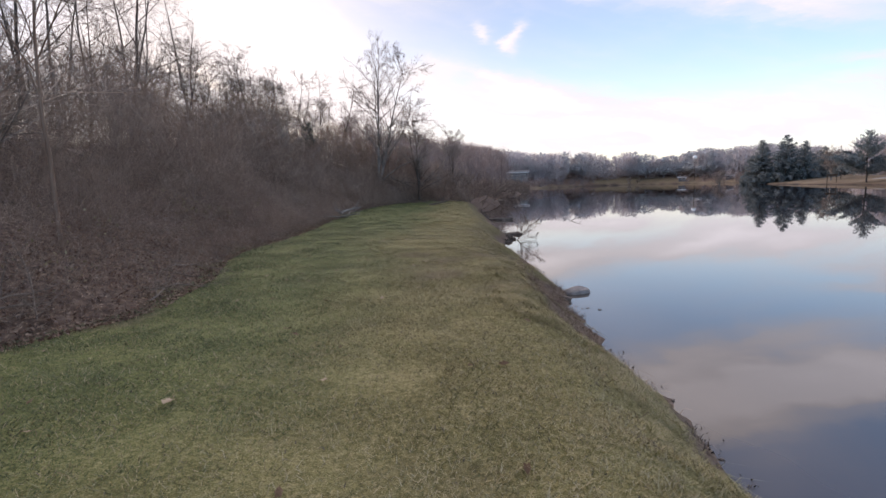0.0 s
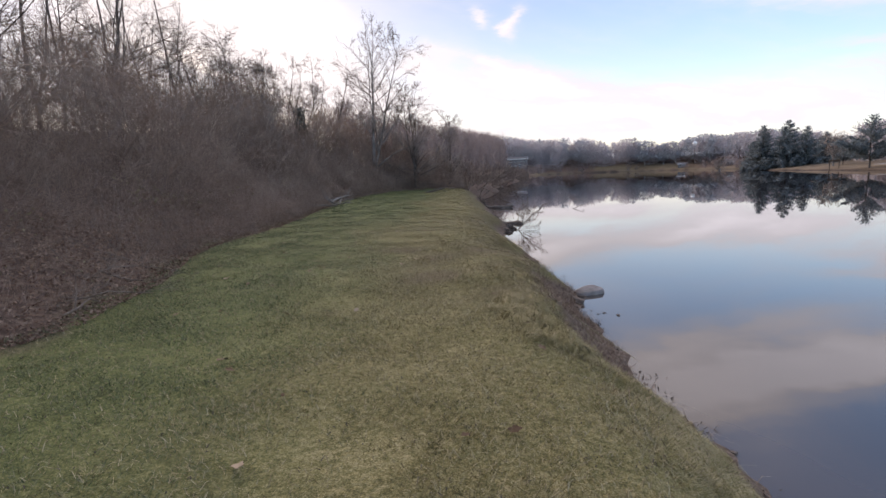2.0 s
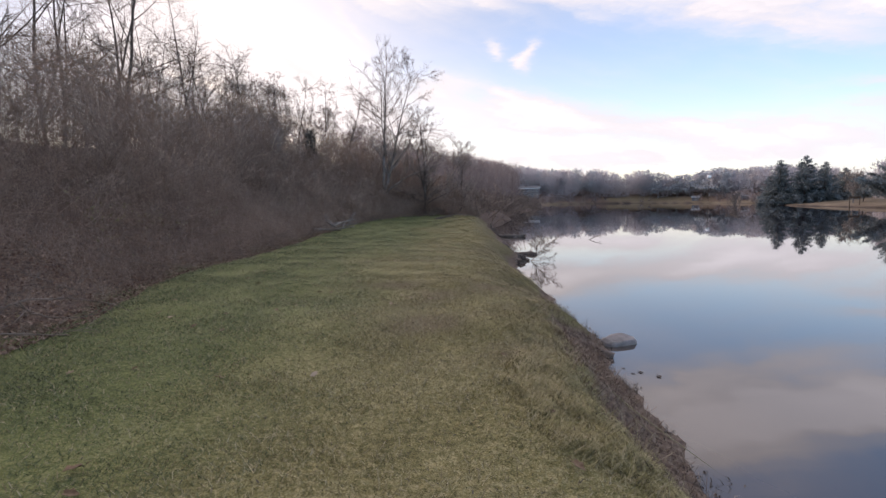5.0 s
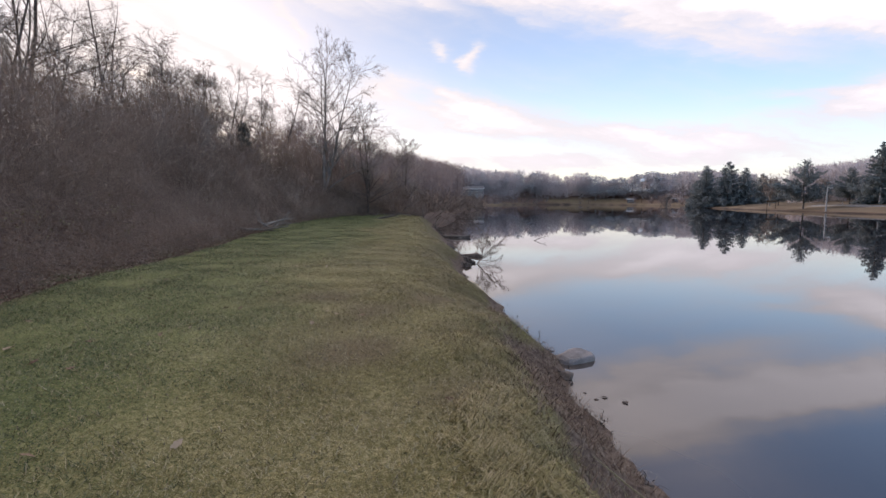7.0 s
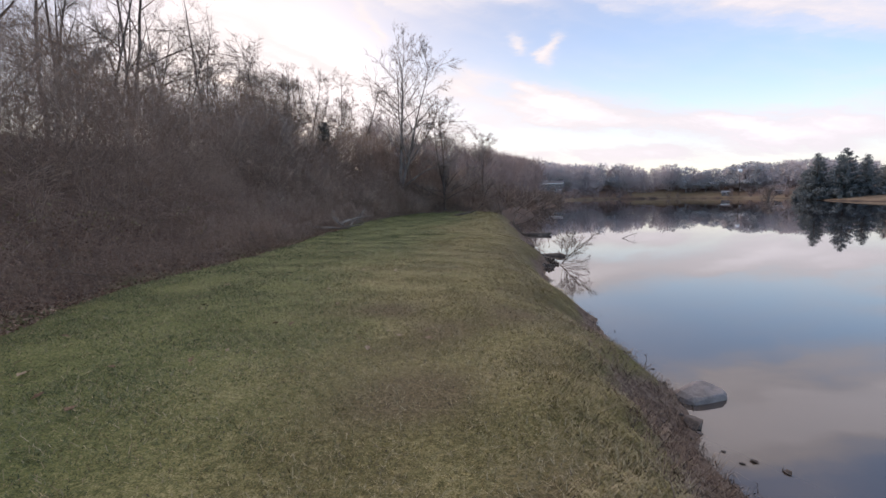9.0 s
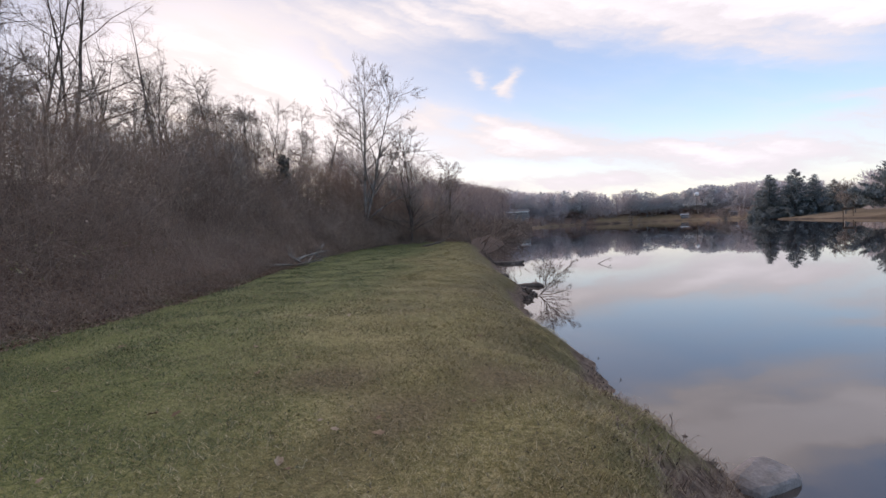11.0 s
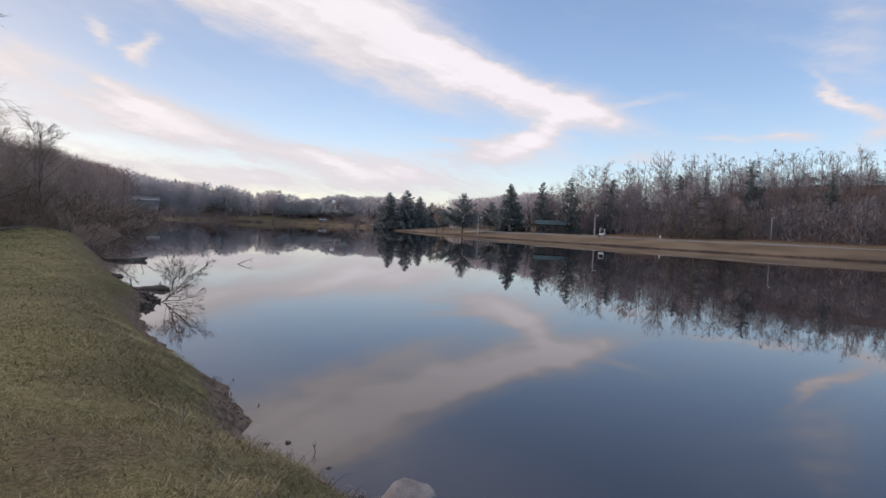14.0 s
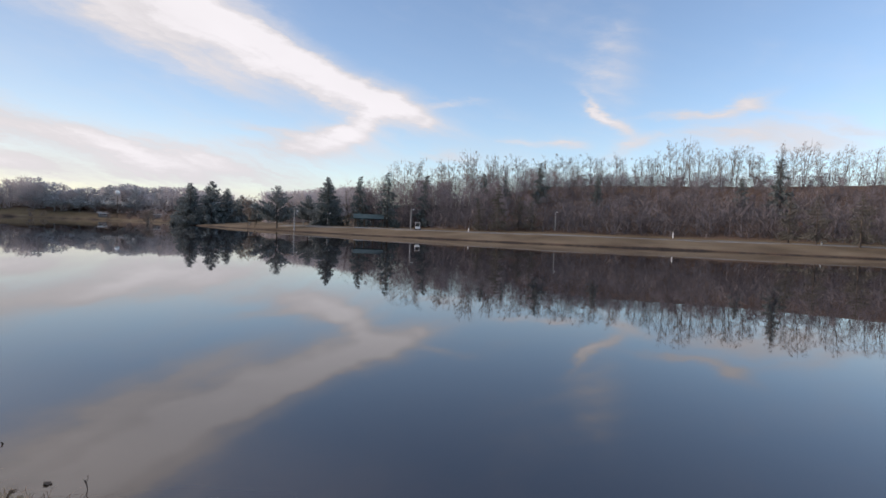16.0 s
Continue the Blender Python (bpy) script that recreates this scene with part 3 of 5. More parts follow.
def land(x, y):
    """Height and the shares of each cover at places of the plan."""
    x, y = np.asarray(x, float), np.asarray(y, float)
    near = smooth(60, 40, y) * smooth(20, 8, np.abs(x))
    d = shore_distance(x, y) + near * (0.05 * wave(x * 0, y, 2.9, 1.0) + 0.045 * wave(x * 0, y, 7.3, 2.0)) + (1 - near) * 0.8 * wave(x, y, 0.13)
    bed = np.maximum(-2.5, d * 0.35)
    west = smooth(40, 22, x - 0.09 * np.maximum(y - 55, 0) * 1.6) * smooth(330, 240, y)
    bank_w = np.interp(d, [-1, 0, 0.2, 0.42, 0.62, 0.8, 0.98, 1.3, 40], [-0.35, 0, 0.055, 0.19, 0.42, 0.62, 0.735, 0.79, 0.86])
    soft = np.interp(d, [-1, 0, 0.15, 0.35, 0.55, 0.75, 1.0, 1.3, 2.0, 40], [-0.35, 0, 0.09, 0.26, 0.43, 0.56, 0.68, 0.755, 0.81, 0.86])
    cut = smooth(2.6, 1.8, np.abs(y - 6.9))
    bank_w = cut * bank_w + (1 - cut) * soft
    edge = np.interp(y, EDGE_Y, EDGE_X)
    e = np.maximum(edge - x, np.minimum(y - 47, (d - 3) * 0.8))
    e = np.where(y < 47, edge - x, e)
    rise = 7.5 * (1 - np.exp(-np.maximum(e - 0.3, 0) * 0.42 / 7.5)) * smooth(0, 9, d)
    zw = bank_w + rise + 0.009 * rough(x, y, 0.8) * smooth(0.9, 2.5, d) + 0.009 * rough(x, y, 3.7, 3) * smooth(0.5, 1.5, d)
    ridge = 12.3 * smooth(20, 52, d) * smooth(105, 45, y) + 8.5 * smooth(30, 85, d) * smooth(60, 120, y)
    ze = np.interp(d, [-1, 0, 0.3, 0.9, 12, 20, 60], [-0.35, 0, 0.22, 0.34, 1.5, 1.75, 2.3]) + ridge + 0.06 * wave(x, y, 0.21)
    zn = np.interp(d, [-1, 0, 1, 12, 30, 70, 130, 300], [-0.35, 0, 0.5, 2.0, 6.0, 10.5, 13.5, 18])
    north = smooth(210, 290, y)
    z = west * zw + (1 - west) * (north * zn + (1 - north) * ze)
    z = np.where(d < -1, bed, z)
    far = smooth(500, 900, np.hypot(x, y))
    z = z * (1 - far) + 6.0 * far
    litter = np.clip(west * smooth(-0.25, 0.35, e + 0.2 * wave(x, y, 2.2)), 0, 1)
    litter = np.maximum(litter, west * smooth(46.8, 48.2, y))
    litter = np.maximum(litter, (1 - west) * (1 - north) * smooth(19, 23, d) * smooth(110, 80, y))
    litter = np.maximum(litter, np.maximum(north * smooth(1.0, 5.0, d), (1 - west) * smooth(45, 70, d)))
    litter = litter * (1 - north * smooth(100, 106, x) * smooth(152, 147, x) * smooth(24, 20, d) * smooth(5, 8, d) * 0.6)
    lawn = (1 - west) * (1 - litter)
    mud = west * smooth(0.68, 0.46, d + 0.05 * wave(x, y, 3.3) + 0.24 * (1 - cut) - 0.2 * cut) * smooth(48, 42, y)
    # litter colour also darkens the far cut bank's edge, standing for shade
    litter = np.maximum(litter, (1 - west) * smooth(0.45, 0.25, d))
    lush = west * smooth(0.2, -2.6, x - 0.15 * wave(x, y, 0.6) * 3)
    worn = west * np.clip(sum(np.exp(-((x - a) / rx) ** 2 - ((y - b) / ry) ** 2) for a, b, rx, ry in ((0.4, 8.7, 0.8, 0.9), (0.9, 9.9, 0.6, 0.9), (-0.2, 7.4, 0.6, 0.5), (0.8, 6.4, 0.4, 0.6), (-0.6, 9.6, 0.7, 0.5))) * (0.5 + 0.4 * rough(x, y, 4.0, 21)), 0, 0.8)
    worn = np.maximum(worn, west * 0.6 * smooth(1.7, 0.9, d + 0.12 * wave(x, y, 1.7)) * smooth(9.5, 11.5, y))
    return z, {"worn": worn, "litter": litter, "lawn": lawn, "mud": mud, "lush": lush, "shaded_soil": (1 - west) * smooth(0.3, 0.15, d)}


def build_ground():
    def axis(stops):
        out = []
        for a, b, step in stops:
            out.append(np.arange(a, b, step))
        return np.concatenate(out)
    xs = axis([(-2500, -300, 220), (-300, -60, 30), (-60, -14, 2.0), (-14, -7, 0.5), (-7, 0.6, 0.2), (0.6, 2.9, 0.07), (2.9, 6, 0.5), (6, 60, 5), (60, 76, 1.5), (76, 97, 0.35), (97, 150, 1.5), (150, 420, 12), (420, 2600, 240)])
    ys = axis([(-2500, -260, 220), (-260, -30, 14), (-30, -2, 1.5), (-2, 16, 0.12), (16, 32, 0.3), (32, 62, 0.8), (62, 150, 3), (150, 230, 2.5), (230, 480, 9), (480, 2700, 240)])
    X, Y = np.meshgrid(xs, ys)
    Z, cover = land(X, Y)
    nx, ny = len(xs), len(ys)
    i = (np.arange(ny - 1)[:, None] * nx + np.arange(nx - 1)[None]).ravel()
    me = fast_mesh("ground", np.stack([X, Y, Z], -1).reshape(-1, 3), np.stack([i, i + 1, i + nx + 1, i + nx], 1), ground_material(), True)
    for name, val in cover.items():
        at = me.attributes.new(name, "FLOAT", "POINT")
        at.data.foreach_set("value", val.astype(np.float32).ravel())
    thing("ground", "grassy lake bank with bare muddy edge and leaf-covered slope", "ground", me=me, kind="structure")


build_ground()


def build_water():
    xs = np.concatenate([np.arange(1.0, 8.0, 0.25), np.arange(8.0, 40, 4.0), np.arange(40, 176, 8.0)])
    ys = np.concatenate([np.arange(-230, -4, 14.0), np.arange(-4, 24, 0.4), np.arange(24, 60, 1.5), np.arange(60, 390, 10.0)])
    X, Y = np.meshgrid(xs, ys)
    nx, ny = len(xs), len(ys)
    i = (np.arange(ny - 1)[:, None] * nx + np.arange(nx - 1)[None]).ravel()
    me = fast_mesh("water", np.stack([X, Y, 0 * X], -1).reshape(-1, 3), np.stack([i, i + 1, i + nx + 1, i + nx], 1), water_material(), True)
    d = shore_distance(X, Y)
    shoal = smooth(-1.9, 0.0, d + 0.25 * wave(X, Y, 1.1))
    me.attributes.new("shoal", "FLOAT", "POINT").data.foreach_set("value", shoal.astype(np.float32).ravel())
    thing("water", "still lake water mirroring the cloudy sky", "water", me=me, kind="structure")


build_water()


def off_house(p):
    """True where a far tree would not stand before the house or the tower."""
    az, r = np.degrees(np.arctan2(p[:, 0], p[:, 1])), np.hypot(p[:, 0], p[:, 1])
    return ~(((az > 5.9) & (az < 8.9) & (r > 120) & (r < 338)) | ((az > 25.0) & (az < 26.6) & (r > 280) & (r < 352)))


def height(x, y):
    return float(land(np.array([x]), np.array([y]))[0][0])


def heights(p):
    return np.column_stack([p, land(p[:, 0], p[:, 1])[0]])


def at_bearing(az, dist, eye=(0.3, 6.0)):
    a = radians(az)
    return eye[0] + dist * math.sin(a), eye[1] + dist * math.cos(a)


def stand(x, y, turn=0.0, scale=1.0, sink=0.0):
    return pose(x, y, height(x, y) - sink, 0, 0, turn) @ Matrix.Scale(scale, 4)


def conifer(seed, height, width, mat, bare=0.12, whorls=22, droop=-0.15, lumpy=0.25, soft=1.0):
    rng = np.random.default_rng(seed)
    P = lines(rng, np.array([[0, 0, -0.2]]), np.array([[0, 0, 1.0]]), np.array([height]), 8, 0.015, 0.05)
    R = height * 0.018 * np.linspace(1, 0.1, 8)[None]
    wood = tubes(P, R, 7)
    V, T, n = [], [], 0
    bp, br = [], []
    for w in range(whorls):
        t = bare + (1 - bare) * w / whorls
        z = t * height
        reach = width * (1 - t) ** 0.75 * rng.uniform(1 - lumpy, 1 + lumpy) + 0.15
        for a in rng.uniform(0, 2 * np.pi, rng.integers(5, 8)):
            r = reach * rng.uniform(0.65, 1.1)
            way = np.array([math.cos(a), math.sin(a), droop + 0.5 * t])
            tip = np.array([0, 0, z]) + way * r
            bp.append(np.stack([np.array([0, 0, z]), np.array([0, 0, z]) + way * r * 0.55 + [0, 0, -0.04 * r], tip]))
            br.append([0.02, 0.012, 0.004])
            m = max(6, int(r * 15 / soft ** 1.3))
            s = rng.uniform(0.15, 1.05, m)
            c = np.array([0, 0, z]) + way * (r * s)[:, None] + rng.normal(0, 0.11 * (0.5 + r * 0.35), (m, 3))
            q = unit(rng.normal(0, 1, (m, 3)) + way * 0.7) * rng.uniform(0.16, 0.36, (m, 1)) * (0.6 + 0.25 * r) * soft
            k = unit(np.cross(q, rng.normal(0, 1, (m, 3)))) * rng.uniform(0.05, 0.12, (m, 1)) * (0.7 + 0.3 * r) * soft
            V.append(np.stack([c - q * 0.5 + k, c - q * 0.5 - k, c + q], 1).reshape(-1, 3))
            T.append(n + np.arange(3 * m).reshape(-1, 3))
            n += 3 * m
    limbs = tubes(np.array(bp), np.array(br), 3)
    return gather([wood, limbs]), (np.concatenate(V), [np.concatenate(T)])


def twig_tree(seed, height, width, count, twig, thin, low=0.12, apart=False):
    """A far leafless tree: trunk, limbs, and a crown of many thin upward twigs."""
    rng = np.random.default_rng(seed)
    P = lines(rng, np.array([[0, 0, -0.3]]), np.array([[0, 0, 1.0]]), np.array([height * 0.9]), 6, 0.04, 0.05)
    R = height * 0.014 * np.linspace(1, 0.2, 6)[None]
    P1, R1 = shoots(rng, P, R, 9, 0.2, 0.9, 0.6, 0.45, 3, 0.1, 0.1, 0.6, 0.4)
    v, f = gather([tubes(P, R, 4, least=thin), tubes(P1, R1, 3, least=thin * 0.8)])
    t = rng.uniform(0, 1, count) ** 0.8
    z = (low + (0.97 - low) * t) * height
    r = width * np.sqrt(np.clip(1 - ((t - 0.5) / 0.56) ** 2, 0.02, 1)) * rng.uniform(0.1, 1, count) ** 0.5 * rng.uniform(0.8, 1.15, count)
    a = rng.uniform(0, 2 * np.pi, count)
    c = np.column_stack([r * np.cos(a), r * np.sin(a), z])
    way = unit(np.column_stack([np.cos(a) * 0.55, np.sin(a) * 0.55, np.full(count, 0.75)]) + rng.normal(0, 0.35, (count, 3)))
    ln = twig * rng.uniform(0.6, 1.4, (count, 1))
    k = unit(np.cross(way, rng.normal(0, 1, (count, 3)))) * thin * rng.uniform(0.5, 1.0, (count, 1))
    V = np.stack([c - way * ln * 0.5 + k, c - way * ln * 0.5 - k, c + way * ln * 0.5], 1).reshape(-1, 3)
    if apart:
        return (v, f), (V, [np.arange(3 * count).reshape(-1, 3)])
    tri = len(v) + np.arange(3 * count).reshape(-1, 3)
    quads = [g for g in f if g.shape[1] == 4]
    tris = [g for g in f if g.shape[1] == 3] + [tri]
    return np.concatenate([v, V]), quads + [np.concatenate(tris)]


# ---- thicket on the slope beside the grass ----
def with_leaves(arrays, seed, count, size):
    """Adds small curled dead leaves near the twigs of a shrub."""
    rng = np.random.default_rng(seed)
    v, faces = arrays
    c = v[rng.integers(0, len(v), count)] + rng.normal(0, 0.02, (count, 3))
    a = unit(rng.normal(0, 1, (count, 3))) * size * rng.uniform(0.6, 1.3, (count, 1))
    k = unit(np.cross(a, rng.normal(0, 1, (count, 3)))) * size * 0.45
    fold = unit(np.cross(a, k)) * size * 0.2
    lv = np.stack([c - a, c + k + fold, c + a, c - k + fold], 1).reshape(-1, 3)
    i = len(v) + np.arange(count)[:, None] * 4
    t = np.concatenate([i + [0, 1, 2], i + [0, 2, 3]])
    quads = [f for f in faces if f.shape[1] == 4]
    tris = [f for f in faces if f.shape[1] == 3] + [t]
    return np.concatenate([v, lv]), quads + [np.concatenate(tris)]


def twig_cloud(rng, c, length, width, rise=0.8):
    """Fine tapering twigs, one to each place, leaning every way and mostly upward."""
    n = len(c)
    way = unit(rng.normal(0, 0.55, (n, 3)) + np.array([0, 0, rise]))
    ln = (length * rng.uniform(0.5, 1.5, n))[:, None]
    k = unit(np.cross(way, rng.normal(0, 1, (n, 3)))) * (width * rng.uniform(0.6, 1.3, n))[:, None]
    V = np.stack([c - way * ln * 0.5 + k, c - way * ln * 0.5 - k, c + way * ln * 0.5], 1).reshape(-1, 3)
    return V, np.arange(3 * n).reshape(-1, 3)


def brush_top(x, y, depth):
    """How high the brush stands over the slope."""
    return (0.45 + 2.3 * smooth(0.5, 4.4, depth) + 2.1 * smooth(3.5, 8, depth) * smooth(32, 8, y) + 0.9 * smooth(16, 34, y)) * (1 + 0.2 * rough(x, y, 0.8, 12) + 0.1 * rough(x, y, 2.6, 13))


def build_thicket():
    rng = np.random.default_rng(11)
    kinds = [with_leaves(shrub_arrays(20 + i, 1.0, 8, 8, 4, 0.7, 0.0014, True), i, 50, 0.011) for i in range(6)]
    n = 420
    y = -3 + rng.uniform(0, 1, n) ** 1.35 * 52
    depth = rng.uniform(0, 1, n) ** 1.2 * 9
    x = np.interp(y, EDGE_Y, EDGE_X) - 0.3 - depth
    p = heights(np.column_stack([x, y]))
    s = brush_top(x, y, depth) * rng.uniform(0.75, 1.15, n)
    lean = [with_leaves(shrub_arrays(60 + i, 1.0, 7, 6, 4, 0.7, 0.0022), i, 20, 0.012) for i in range(4)]
    near = p[:, 1] < 20
    v, f = scattered(kinds, rng, p[near], s[near])
    fv, ff = scattered(lean, rng, p[~near], s[~near])
    thing("thicket", "dense leafless brown brush farther along the slope", "brush", me=fast_mesh("thicket", fv, ff, M_BRUSH), kind="stuff")
    thing("thicket", "dense leafless brown brush on the slope beside the grass", "brush", me=fast_mesh("thicket", v, f, M_BRUSH), kind="stuff")
    # the mass of fine twigs between the stems
    n = 330000
    y = -3 + rng.uniform(0, 1, n) ** 1.15 * 53
    depth = rng.uniform(0, 1, n) ** 1.1 * 11.5
    x = np.interp(y, EDGE_Y, EDGE_X) - 0.1 - depth
    ok = ~((y < 8.5) & (depth < 1.2) & (rng.uniform(0, 1, n) < 0.6))
    x, y, depth = x[ok], y[ok], depth[ok]
    n = len(x)
    c = heights(np.column_stack([x, y]))
    c[:, 2] += brush_top(x, y, depth) * rng.uniform(0, 1, n) ** 0.85
    far = np.hypot(x, y - 4)
    v, f = twig_cloud(rng, c, 0.22 + 0.012 * far, 0.0011 + 0.00013 * far)
    thing("brush_twigs", "tangle of fine brown leafless twigs filling the brush", "brush", me=fast_mesh("brush_twigs", v, f, M_FINEBRUSH), kind="stuff")
    # saplings standing in the brush
    saps = []
    for i in range(5):
        w, c = bare_tree(300 + i, 4.4, 0.03, 9, 5, 4, 0, fork=0.15, spread=0.85, leaders=2, least=0.007, ratio=0.45, up=0.05)
        saps.append((np.concatenate([w[0], c[0]]), w[1] + [q + len(w[0]) for q in c[1]]))
    n = 64
    y = rng.uniform(0, 50, n)
    x = np.interp(y, EDGE_Y, EDGE_X) - 3.0 - rng.uniform(0, 1, n) * 12
    p = heights(np.column_stack([x, y]))
    v, f = scattered(saps, rng, p, rng.uniform(0.7, 1.2, n), 0.14)
    thing("saplings", "leafless saplings crowding the brush on the slope", "saplings", me=fast_mesh("saplings", v, f, M_TWIG), kind="stuff")
    # pale dead weeds along the foot of the brush
    weeds = [shrub_arrays(330 + i, 1.0, 8, 3, 3, 0.85, 0.004) for i in range(4)]
    n = 150
    y = rng.uniform(0, 46, n)
    x = np.interp(y, EDGE_Y, EDGE_X) - rng.uniform(-0.1, 0.9, n)
    p = heights(np.column_stack([x, y]))
    v, f = scattered(weeds, rng, p, rng.uniform(0.2, 0.6, n), 0.3)
    thing("dead_weeds", "pale dried weeds along the foot of the brush", "weeds", me=fast_mesh("dead_weeds", v, f, M_DEADLEAF), kind="stuff")
    # drift of dead leaves at the foot of the brush
    n = 24000
    y = 0.2 + rng.uniform(0, 1, n) ** 1.3 * 24
    off = rng.uniform(0, 1, n) ** 1.3 * 2.6 - 0.12
    x = np.interp(y, EDGE_Y, EDGE_X) - off
    c = heights(np.column_stack([x, y]))
    c[:, 2] += 0.02 + rng.uniform(0, 1, n) ** 2 * 0.2 * smooth(0, 0.6, off) * (1 + 0.6 * rough(x, y, 1.7, 8))
    a = unit(rng.normal(0, 1, (n, 3)) * [1, 1, 0.5]) * rng.uniform(0.012, 0.034, (n, 1))
    k = unit(np.cross(a, rng.normal(0, 1, (n, 3)))) * rng.uniform(0.008, 0.018, (n, 1))
    bend = unit(np.cross(a, k)) * 0.01
    lv = np.stack([c - a, c + k + bend, c + a, c - k + bend], 1).reshape(-1, 3)
    i4 = np.arange(n)[:, None] * 4
    thing("leaf_drift", "drift of brown dead leaves at the foot of the brush", "leaves", me=fast_mesh("leaf_drift", lv, np.concatenate([i4 + [0, 1, 2], i4 + [0, 2, 3]]), M_DRIFT), kind="stuff")
    # pale leaves and seed heads caught in the brush
    n = 900
    y = rng.uniform(2, 50, n)
    clump = rng.integers(0, 70, n)
    cy = rng.uniform(3, 45, 70)
    y = cy[clump] + rng.normal(0, 0.25, n)
    x = np.interp(y, EDGE_Y, EDGE_X) - 0.2 - np.abs(rng.normal(0, 0.3, n)) - rng.uniform(0, 0.9, 70)[clump]
    c = heights(np.column_stack([x, y])) + np.column_stack([np.zeros(n), np.zeros(n), rng.uniform(0.15, 1.1, 70)[clump] + rng.normal(0, 0.12, n)])
    a = unit(rng.normal(0, 1, (n, 3))) * rng.uniform(0.015, 0.04, (n, 1))
    k = unit(np.cross(a, rng.normal(0, 1, (n, 3)))) * 0.014
    bend = unit(np.cross(a, k)) * 0.008
    lv = np.stack([c - a, c + k + bend, c + a, c - k + bend], 1).reshape(-1, 3)
    i4 = np.arange(n)[:, None] * 4
    thing("pale_leaves", "pale dry leaves and seed heads caught in the brush", "leaves", me=fast_mesh("pale_leaves", lv, np.concatenate([i4 + [0, 1, 2], i4 + [0, 2, 3]]), M_STRAW), kind="stuff")
    # the shore beyond the grass
    n = 540
    t = rng.uniform(0, 1, n) ** 0.8
    yy = 47 + t * 200
    sx = np.interp(yy, [47, 59, 84, 110, 150, 205, 262], [2.5, 4.8, 8.4, 14, 20, 27, 42])
    xx = sx - 0.15 - rng.uniform(0, 1, n) ** 1.7 * 26
    p = heights(np.column_stack([xx, yy]))
    lean = [shrub_arrays(40 + i, 1.0, 6, 4, 3, 0.6, 0.0085) for i in range(4)]
    v, f = scattered(lean, rng, p, rng.uniform(2.6, 5.2, n))
    thing("shore_thicket", "dense leafless brush along the far bank of the lake", "brush", me=fast_mesh("shore_thicket", v, f, M_FINEBRUSH), kind="stuff")
    shore = [twig_tree(350 + i, 7.0, 2.3, 330, 1.1, 0.035, 0.05) for i in range(4)]
    n = 260
    yy = 54 + rng.uniform(0, 1, n) ** 0.8 * 230
    sx = np.interp(yy, [47, 59, 84, 110, 150, 205, 262, 300], [2.5, 4.8, 8.4, 14, 20, 27, 42, 56])
    xx = sx - 3.0 - rng.uniform(0, 1, n) * 32
    p = np.column_stack([xx, yy])
    keep = off_house(p)
    p = heights(p[keep])
    v, f = scattered(shore, rng, p, rng.uniform(0.65, 1.05, len(p)) * (0.95 + 0.008 * (yy[keep] - 56)), 0.05)
    thing("shore_woods", "leafless woods along the far bank of the lake", "woods", me=fast_mesh("shore_woods", v, f, M_SHOREWOOD), kind="stuff")


build_thicket()


